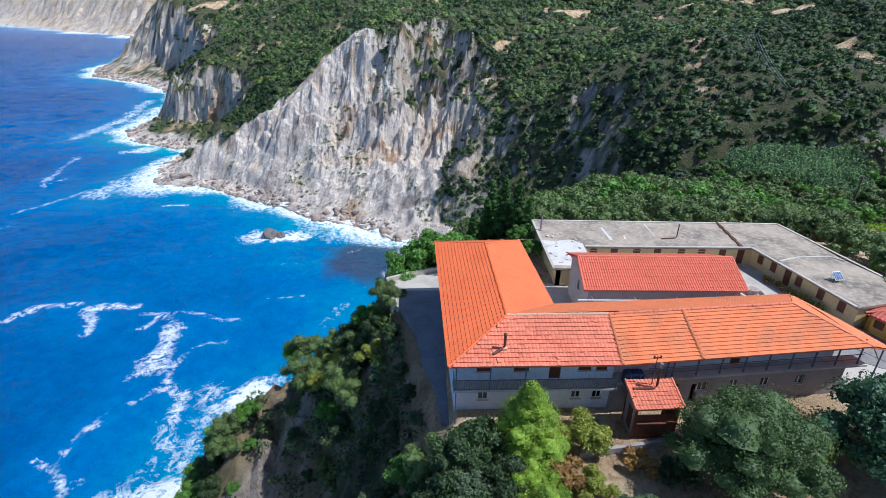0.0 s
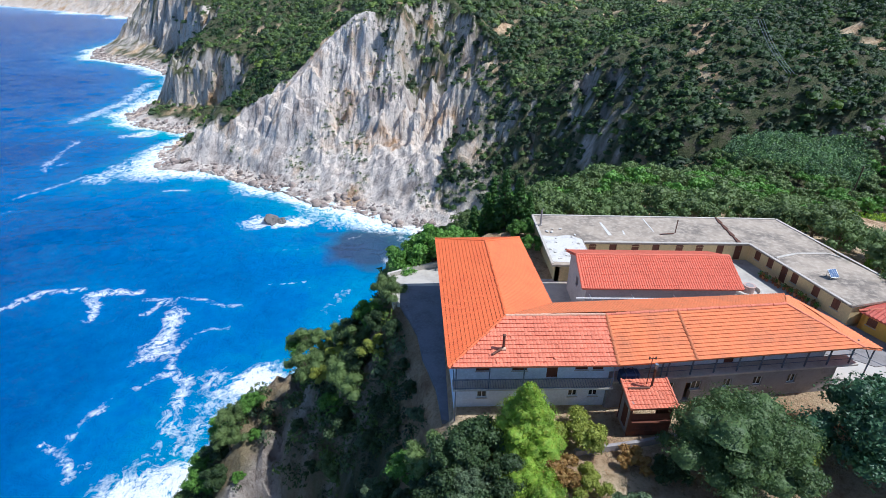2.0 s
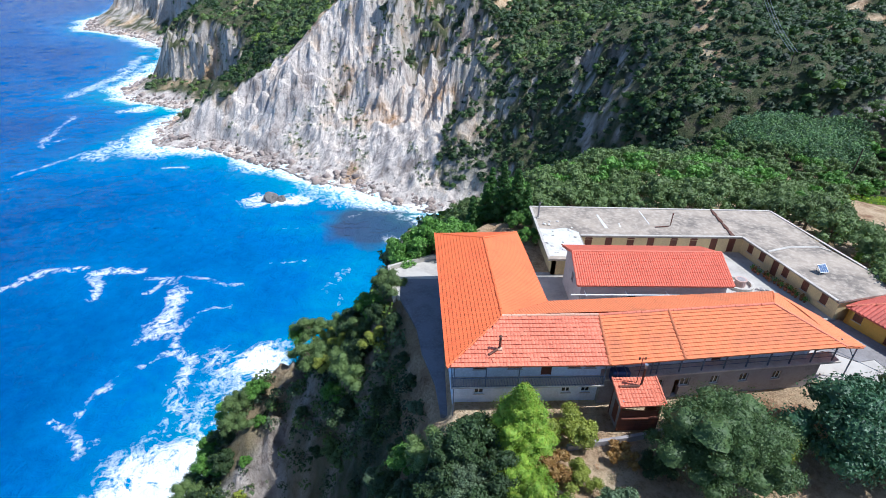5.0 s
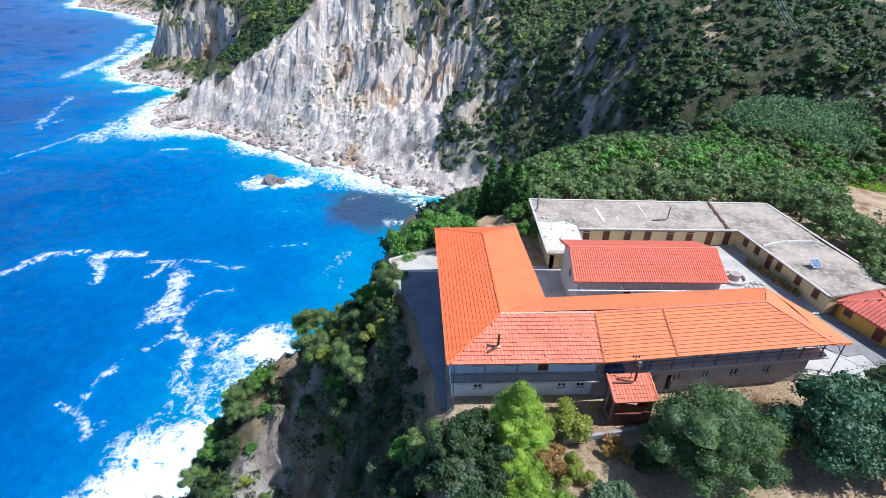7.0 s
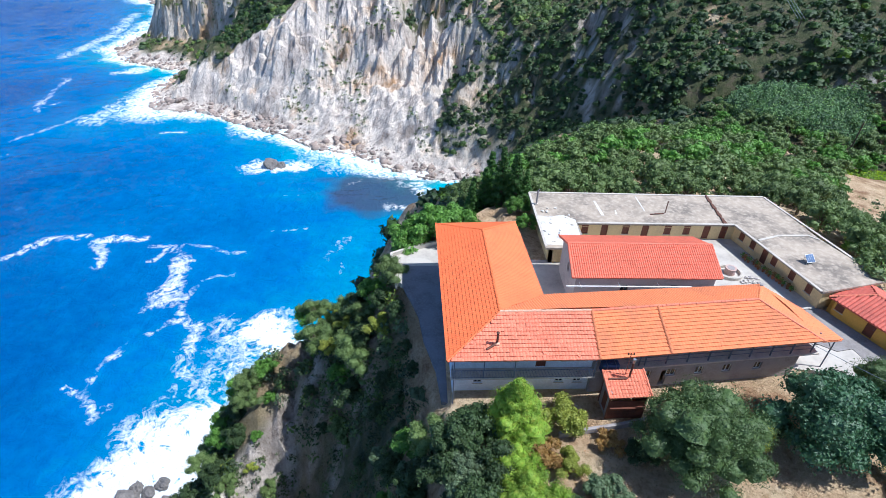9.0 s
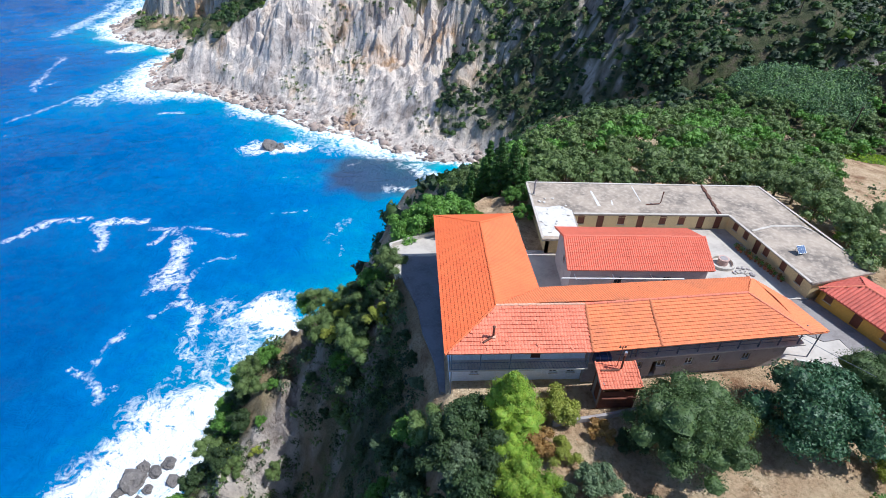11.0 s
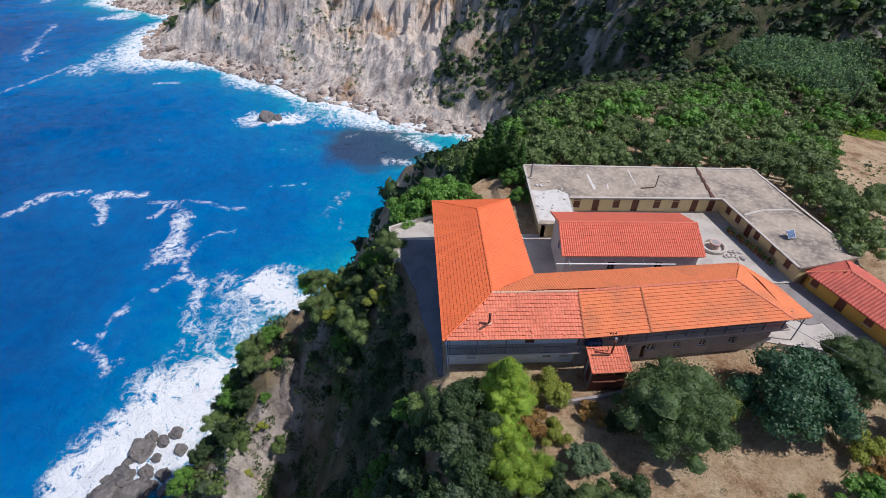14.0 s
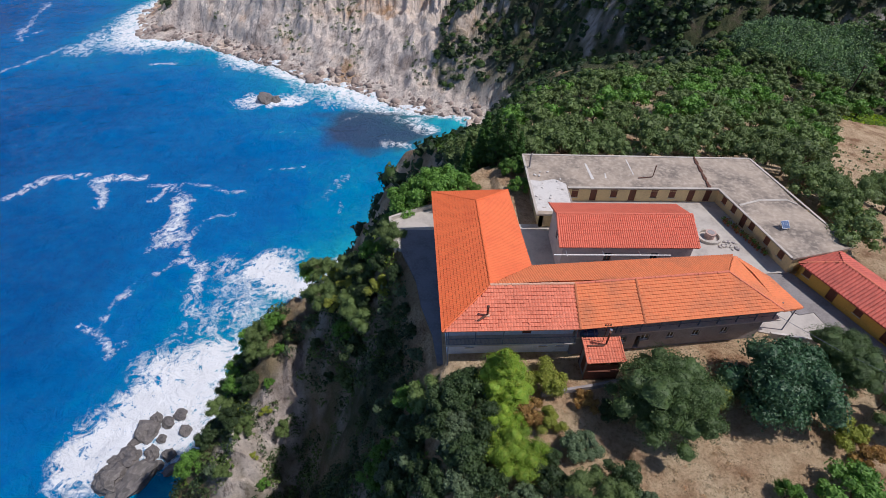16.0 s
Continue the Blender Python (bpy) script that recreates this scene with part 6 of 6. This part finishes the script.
# ---- trees of the garden and the grove ----
def plant_garden():
    olive = tree("olive_tree", 61, 5.4, 7.0, 1.0, 96, 420, 0.060, LEAF_OLIVE, "broad grey-green olive tree with a dense crown", slim=0.6)
    olive_b = tree("olive_tree", 62, 4.6, 5.6, 0.9, 28, 260, 0.080, LEAF_GROVE, "grey-green olive tree in the grove", slim=0.6)
    conifer = tree("young_conifer", 63, 5.6, 4.6, 0.4, 90, 320, 0.058, LEAF_PINE, "bright green young conifer in front of the building", shape="cone", slim=0.5)
    dark = tree("fig_tree", 64, 6.2, 8.0, 0.8, 90, 350, 0.098, LEAF_DARK, "large dark blue-green tree with glossy leaves")
    bush = tree("green_shrub", 65, 2.8, 3.6, 0.2, 24, 260, 0.078, LEAF_BUSH, "rounded mid-green shrub on dry soil", "shrub")
    yellow = tree("yellow_shrub", 66, 2.8, 3.6, 0.3, 20, 380, 0.068, LEAF_YELLOW, "loose yellow-green shrub with thin twigs", "shrub")
    silver = tree("silver_shrub", 67, 2.3, 3.2, 0.2, 20, 380, 0.07, LEAF_SILVER, "silvery green shrub with fine leaves", "shrub")
    brown = tree("dry_shrub", 68, 1.6, 2.6, 0.1, 14, 160, 0.08, LEAF_BROWN, "dry brown shrub with bare twigs", "shrub")
    cypress = tree("cypress", 69, 8.5, 3.0, 0.3, 60, 120, 0.12, LEAF_CYPRESS, "deep green cypress with drooping sprays", shape="cone", slim=0.6)
    pine = tree("green_conifer", 70, 3.6, 5.0, 0.2, 60, 400, 0.058, LEAF_PINE, "low bright yellow-green conifer", "tree", slim=0.6)
    grove_near = [tree("olive_tree", 90 + k, 4.6, 5.4, 0.8, 24, 90, 0.145, LEAF_GROVE, "grey-green olive tree in the grove", slim=0.6) for k in range(2)]
    grove = [tree("olive_tree", 80 + k, 4.6, 5.4, 0.8, 18, 40, 0.21, LEAF_GROVE, "grey-green olive tree in the grove", slim=0.6) for k in range(2)]
    grove.append(tree("dark_evergreen", 85, 4.4, 5.0, 0.5, 18, 40, 0.21, LEAF_BUSH, "dark green tree on the slope behind the cells"))
    shade = tree("evergreen_shrub", 71, 2.9, 3.6, 0.2, 24, 250, 0.076, LEAF_SHADE, "dense dark evergreen shrub below the building", "shrub")
    used = set()

    def put(master, x, y, scale=1.0, turn=0.0, label="", z=None, tall=1.0):
        if master.name not in used:
            used.add(master.name)
            zz = ground_z(x, y) - 0.15 if z is None else z
            master.matrix_basis = Matrix.Translation((x, y, zz)) @ Matrix.Rotation(turn, 4, "Z") @ Matrix.Diagonal((scale, scale, scale * tall, 1))
            return master
        return stand(master, x, y, turn, scale, label, z, tall=tall)

    # in front of the building
    put(conifer, 9.2, 27.2, 1.08)
    put(yellow, 13.2, 27.6, 1.05)
    put(pine, 9.6, 20.6, 1.0)
    put(silver, 15.0, 21.4, 1.0)
    put(silver, 5.0, 22.2, 0.9, 1.0, "grey-green shrub with bare twigs")
    put(olive, 22.3, 24.0, 1.28, 0.4)
    put(dark, 33.4, 25.8, 1.06)
    put(olive, 40.6, 28.0, 0.95, 2.0, "olive tree beside the ochre outbuilding")
    put(olive_b, 14.6, 17.4, 0.8, 1.0)
    put(olive_b, 16.6, 16.2, 0.7, 2.4)
    put(bush, 35.2, 16.8, 1.5, 0.5, tall=0.8)
    put(bush, 30.2, 17.2, 0.6, 1.5, "small sapling on the dry slope", tall=1.3)
    put(yellow, 27.0, 25.2, 1.1, 1.0, "yellowing shrub between the larger trees")
    put(yellow, 25.4, 27.2, 0.7, 2.0)
    put(yellow, 37.6, 21.8, 0.95, 0.8, "yellow-brown shrub on the dry bank")
    put(brown, 38.4, 20.4, 1.1, 1.0)
    put(brown, 11.2, 24.8, 1.2, 0.2)
    put(brown, 26.6, 26.6, 1.0, 2.2)
    put(yellow, 13.0, 23.8, 0.7, 2.5)
    put(brown, 16.4, 25.6, 0.9, 2.9)
    for k, (x, y, s, mm) in enumerate(((6.2, 26.6, 1.15, shade), (4.4, 26.0, 1.1, shade), (7.4, 24.0, 1.0, shade), (3.8, 23.4, 1.1, shade), (6.0, 20.6, 1.1, shade), (2.6, 27.6, 0.8, olive_b), (11.8, 18.4, 0.9, shade),
                                      (7.6, 18.2, 0.9, shade), (18.6, 24.6, 0.7, shade), (42.2, 22.2, 0.8, olive_b), (2.2, 21.0, 0.8, shade), (9.0, 23.6, 0.75, pine), (5.2, 24.4, 1.0, silver), (3.0, 25.2, 0.9, shade), (7.2, 21.8, 0.9, shade), (5.4, 18.8, 1.0, silver), (3.4, 19.4, 1.0, shade), (9.8, 17.4, 0.9, silver), (12.4, 20.4, 0.6, shade), (7.4, 26.8, 0.8, shade), (17.6, 18.6, 0.9, shade), (19.0, 16.6, 0.8, silver), (24.6, 24.4, 0.8, shade), (29.6, 26.6, 0.9, shade), (1.2, 23.0, 0.9, silver), (36.8, 27.4, 0.9, shade))):
        put(mm, x, y, s, k * 1.7)
    # the flank and its ridge
    r = random.Random(17)
    spur = [(-1.5, 49.6), (-3.5, 50.2), (-5.5, 51.0), (-7.5, 52.0), (-9.5, 53.2), (-11.5, 54.4), (-13.2, 55.4), (-2.6, 47.4), (-4.6, 48.0), (-7.0, 48.8), (-9.2, 50.2), (-11.4, 51.8), (-4.2, 45.2), (-6.4, 45.8), (-8.6, 47.2), (-5.4, 43.2), (-7.2, 43.6),
            (-5.8, 41.0), (-7.2, 39.4), (-2.6, 44.6), (-10.4, 48.4)]
    crest = [(-18.4, 50.2), (-20.4, 48.6), (-22.0, 46.4), (-23.8, 47.2), (-20.0, 45.6), (-21.4, 43.4), (-23.4, 44.2), (-25.4, 41.2), (-24.0, 40.2), (-25.8, 44.6), (-27.4, 47.6), (-27.0, 38.2), (-22.6, 50.0), (-25.4, 49.4), (-28.6, 43.4), (-28.8, 35.0)]
    below = [(-11.5, 44.6), (-13.0, 47.4), (-22.6, 37.4), (-24.8, 33.0), (-9.6, 41.2), (-3.4, 36.8), (-4.2, 33.6), (-2.2, 31.4)]
    front = [(-0.6, 28.6), (0.8, 26.8), (-1.6, 26.4), (1.0, 24.6), (-1.0, 23.6), (-2.6, 24.6), (0.2, 21.4), (-2.0, 21.0), (1.4, 28.8)]
    for k, (x, y) in enumerate(spur):
        put((olive_b, bush, shade, olive_b, yellow)[k % 5], x, y, r.uniform(0.62, 0.95) * (1.25 if k % 5 in (1, 2) else 1.0), k * 2.1, "wind-bent bush on the rocky spur")
    for k, (x, y) in enumerate(crest):
        put((bush, olive_b, shade)[k % 3], x, y, r.uniform(0.8, 1.1) * (0.8 if k % 3 == 1 else 1.0), k * 1.9, "dense green bush hanging on the crest of crags")
    bank = [(-0.6, 44.2), (0.2, 41.6), (0.5, 39.2), (1.3, 36.4), (1.8, 33.4), (-0.2, 34.8), (-1.6, 38.2), (-1.8, 41.4), (-2.4, 35.6), (0.2, 31.6)]
    for k, (x, y) in enumerate(bank):
        put((shade, silver, shade)[k % 3], x, y, r.uniform(0.4, 0.68), k * 2.3, "low dark shrub on the bank below the terrace")
    ledges = [(-18.4, 42.8), (-19.0, 40.4), (-21.2, 37.8), (-17.2, 46.4), (-20.6, 35.6), (-23.2, 32.6), (-19.4, 33.4), (-22.0, 40.8), (-17.0, 39.0)]
    for k, (x, y) in enumerate(ledges):
        put((bush, yellow, olive_b)[k % 3], x, y, r.uniform(0.4, 0.6), k * 2.7, "small bush in a cleft of the sunlit crags")
    for k, (x, y) in enumerate(below):
        put((shade, silver)[k % 2], x, y, r.uniform(0.4, 0.6), k * 1.1, "small bush on the bare gully side")
    for k, (x, y) in enumerate(front):
        put((shade, silver, bush)[k % 3], x, y, r.uniform(0.75, 1.05), k * 1.4, "dark shrub on the steep bank below the terrace")
    # north of the sea wing
    for k, (x, y, s) in enumerate(((1.0, 56.4, 1.75), (3.6, 56.8, 1.8), (6.2, 57.6, 1.6), (-0.8, 57.8, 1.6), (2.6, 59.6, 2.1), (5.2, 60.8, 2.0), (14.6, 61.6, 0.9), (15.2, 57.4, 0.8), (9.6, 59.0, 0.5))):
        put(bush, x, y, s, k * 1.3, "bright green shrub beside the terrace" if k < 6 else "")
    for k, (x, y, s) in enumerate(((9.2, 66.0, 1.0), (11.2, 67.6, 1.15), (13.2, 66.0, 1.1), (14.9, 64.6, 0.95), (7.0, 66.8, 0.9), (12.2, 70.2, 1.1), (15.4, 68.6, 1.0), (9.8, 70.6, 1.0), (16.2, 64.2, 0.7))):
        put(cypress, x, y, s, k)
    # the grove
    done = []
    for k in range(2600):
        x, y = r.uniform(2, 150), r.uniform(44, 165)
        if not inside(np.array([x]), np.array([y]), GROVE)[0] or any(math.dist((x, y), q) < 3.2 for q in done):
            continue
        if inside(np.array([x]), np.array([y]), FIELD)[0] or inside(np.array([x]), np.array([y]), REEDS)[0] or (15 < x < 51.5 and 40 < y < 63.2) or (x < 17 and y < 72):
            continue
        if 40 < x < 46 and 61 < y < 68:
            continue
        done.append((x, y))
        near = y < 82 and x < 80
        put(grove_near[k % 2] if near and (k % 3 or y < 68) else grove[k % 3], x, y, r.uniform(0.95, 1.3), r.uniform(0, 6.2))
    for k, (x, y, s) in enumerate(((54.2, 50.0, 1.3), (56.0, 53.2, 1.2), (60.0, 46.0, 0.9), (66.0, 56.0, 1.0), (54.5, 58.5, 1.0), (72.0, 64.0, 1.1))):
        put((bush, olive_b)[k % 2], x, y, s, k)


REEDS = [(95, 157), (97, 147), (108, 129), (122, 130), (131, 146), (128, 166), (107, 168)]
plant_garden()
nr = np.random.RandomState(33)
# reeds as one swaying bed
x, y = scatter(3600, (94, 132, 128, 169), nr)
keep = inside(x, y, REEDS)
x, y = x[keep], y[keep]
z = land(x, y)[0]
cloud("reed_bed", np.stack([x, y, z + 0.4], 1), nr.uniform(0.6, 1.4, len(x)), LEAF_REED, 34, nr, "pale green bed of tall reeds", 3.0, 0.17, "reeds")
# a strip of green crop in the field
x, y = scatter(700, (104, 122, 112, 119), nr)
cloud("crop_bed", np.stack([x, y, land(x, y)[0]], 1), nr.uniform(0.3, 0.5, len(x)), LEAF_PINE, 16, nr, "bright green strip of low crop plants", category="crop")
x, y = scatter(700, (62, 110, 40, 98), nr)
keep = inside(x, y, FIELD)
x, y = x[keep], y[keep]
cloud("field_weeds", np.stack([x, y, land(x, y)[0]], 1), nr.uniform(0.2, 0.5, len(x)), LEAF_SCRUB, 10, nr, "scattered low weeds on the fallow field", category="weeds")
# dry weeds and low growth round the buildings and down the flank
x, y = scatter(8000, (-34, 44, 14, 66), nr)
z, d = land(x, y)
flat_part = (x > 5) & (y > 29)
brink = np.interp(y, [29, 31, 35, 48.4, 52.5], [3.2, 2.8, 2.0, -0.6, -1.8])
keep = ~flat_part & (fbm(x / 5, y / 5, 3) > -0.12) & ~((x > brink) & (y > 30) & (x < 5)) & (z > -60)
x, y, z = x[keep], y[keep], z[keep]
left = x < 3
cloud("flank_scrub", np.stack([x, y, z], 1)[left], nr.uniform(0.2, 0.5, left.sum()) * (1 + 1.5 * (nr.rand(left.sum()) > 0.6)), LEAF_SCRUB, 36, nr, "low dark scrub and dry grass on the steep flank", leaf_size=0.17)
cloud("dry_weeds", np.stack([x, y, z], 1)[~left], nr.uniform(0.08, 0.3, (~left).sum()), LEAF_STRAW, 16, nr, "dry straw-coloured weeds on the soil", leaf_size=0.2, category="weeds")


x, y = scatter(2600, (-26, 2, 14, 54), nr)
z, d = land(x, y)
brink = np.interp(y, [29, 31, 35, 48.4, 52.5], [3.2, 2.8, 2.0, -0.6, -1.8])
gully = smoothstep(-19, -15, x) * smoothstep(-2, -5, x) * smoothstep(46, 42, y)
keep = (fbm(x / 6 + 5, y / 6, 3) > -0.03 + 0.25 * gully) & ~((x > brink - 0.4) & (y > 30))
x, y, z = x[keep], y[keep], z[keep]
cloud("flank_bushes", np.stack([x, y, z], 1), nr.uniform(0.35, 0.9, len(x)), LEAF_SHADE, 60, nr, "dark green bushes clinging to the steep flank", leaf_size=0.15)


# ---- rocks along the water ----
def boulder_mesh(seed, material):
    bm = bmesh.new()
    bmesh.ops.create_icosphere(bm, subdivisions=3, radius=1.0)
    rr = random.Random(seed)
    o = Vector((rr.uniform(0, 50), rr.uniform(0, 50), 0))
    for v in bm.verts:
        k = noise.noise(v.co * 1.1 + o) * 0.55 + (0.3 - abs(noise.noise(v.co * 2.2 + o))) * 0.5 + noise.noise(v.co * 5.5 + o) * 0.12
        v.co *= 1 + k
        v.co.z *= 0.7
    return finish("boulder", bm, material)


ROCK = mat("wet dark limestone", (0.15, 0.135, 0.125), (0.07, 0.065, 0.06), 0.9, 4, 0.7, 0.8, (0.26, 0.24, 0.22), distance=0.25)
ROCK_PALE = mat("pale limestone boulder", (0.40, 0.36, 0.31), (0.24, 0.21, 0.19), 0.6, 3, 0.9, 0.6, distance=0.2)
COARSE = []
SHAPES = [boulder_mesh(k, ROCK) for k in range(4)] + [boulder_mesh(k + 9, ROCK_PALE) for k in range(3)]


def boulder(x, y, z, s, k, label, group):
    ob = new("boulder", SHAPES[k % len(SHAPES)])
    rr = random.Random(k)
    ob.matrix_basis = pose(x, y, z, rr.uniform(-15, 15), rr.uniform(-15, 15), rr.uniform(0, 360)) @ Matrix.Diagonal((s * rr.uniform(0.8, 1.5), s * rr.uniform(0.7, 1.1), s * rr.uniform(0.6, 1.0), 1))
    return tagged(ob, label, "rock", group)


for k, (x, y, s) in enumerate(((-67, 63, 3.2), (-65, 70, 3.0), (-64, 73.5, 1.6), (-61, 72.5, 1.4), (-58.5, 74.5, 1.7), (-56, 70, 1.5), (-62, 64.5, 1.8), (-58, 64, 1.6), (-56, 60.5, 1.8), (-64, 58.5, 4.2), (-69.5, 58.5, 3.4), (-53, 61, 2.2), (-61, 68, 1.2), (-59.5, 61.5, 1.1), (-67, 67.5, 1.3), (-70, 63, 1.6))):
    boulder(x, y, SEA + 0.3, s, k if k % 7 < 4 else k % 4, "dark wet boulder in the white surf", "boulders in the surf")
boulder(-71, 243, SEA + 0.5, 4.4, 1, "lone dark rock awash off the cove", "")
boulder(-66.5, 243.5, SEA + 0.2, 2.6, 2, "small dark rock awash off the cove", "")
rr = random.Random(77)
verts, faces, count = [], [], 0
for k in range(7):
    bm = bmesh.new()
    bmesh.ops.create_icosphere(bm, subdivisions=1, radius=1.0)
    for v in bm.verts:
        v.co *= 1 + noise.noise(v.co * 1.4 + Vector((k * 7.0, 3, 0))) * 0.7
    COARSE.append(finish("shore_stone", bm, ROCK))
for (ax, ay, *_), (bx, by, *_) in zip(COAST[11:30], COAST[12:31]):
    n = int(math.dist((ax, ay), (bx, by)) / 0.30)
    for i in range(n):
        t = rr.random()
        s = rr.uniform(0.4, 1.7) * (1.9 if rr.random() < 0.1 else 1.0)
        nx, ny = by - ay, ax - bx
        q = math.hypot(nx, ny)
        inl = rr.uniform(-3, 16)
        x, y = ax + (bx - ax) * t + nx / q * inl, ay + (by - ay) * t + ny / q * inl
        z = SEA - 0.1 + max(0.0, inl - 1.5) * 0.3
        me = COARSE[rr.randrange(7)]
        m = pose(x, y, z, 0, 0, rr.uniform(0, 360)) @ Matrix.Diagonal((s * rr.uniform(0.8, 1.4), s, s * 0.8, 1))
        verts.append(np.array([m @ v.co for v in me.vertices]))
        faces.append(np.array([list(p.vertices) for p in me.polygons]) + count)
        count += len(me.vertices)
tagged(arrays("shore_rocks", np.concatenate(verts), np.concatenate(faces), mat("shore limestone rubble", (0.34, 0.265, 0.22), (0.15, 0.12, 0.105), 0.12, 1.2, 0.9, 0.6, (0.42, 0.36, 0.31), 0.35, distance=0.2)), "tumbled grey-brown rocks along the waterline", "rocks", kind="stuff")
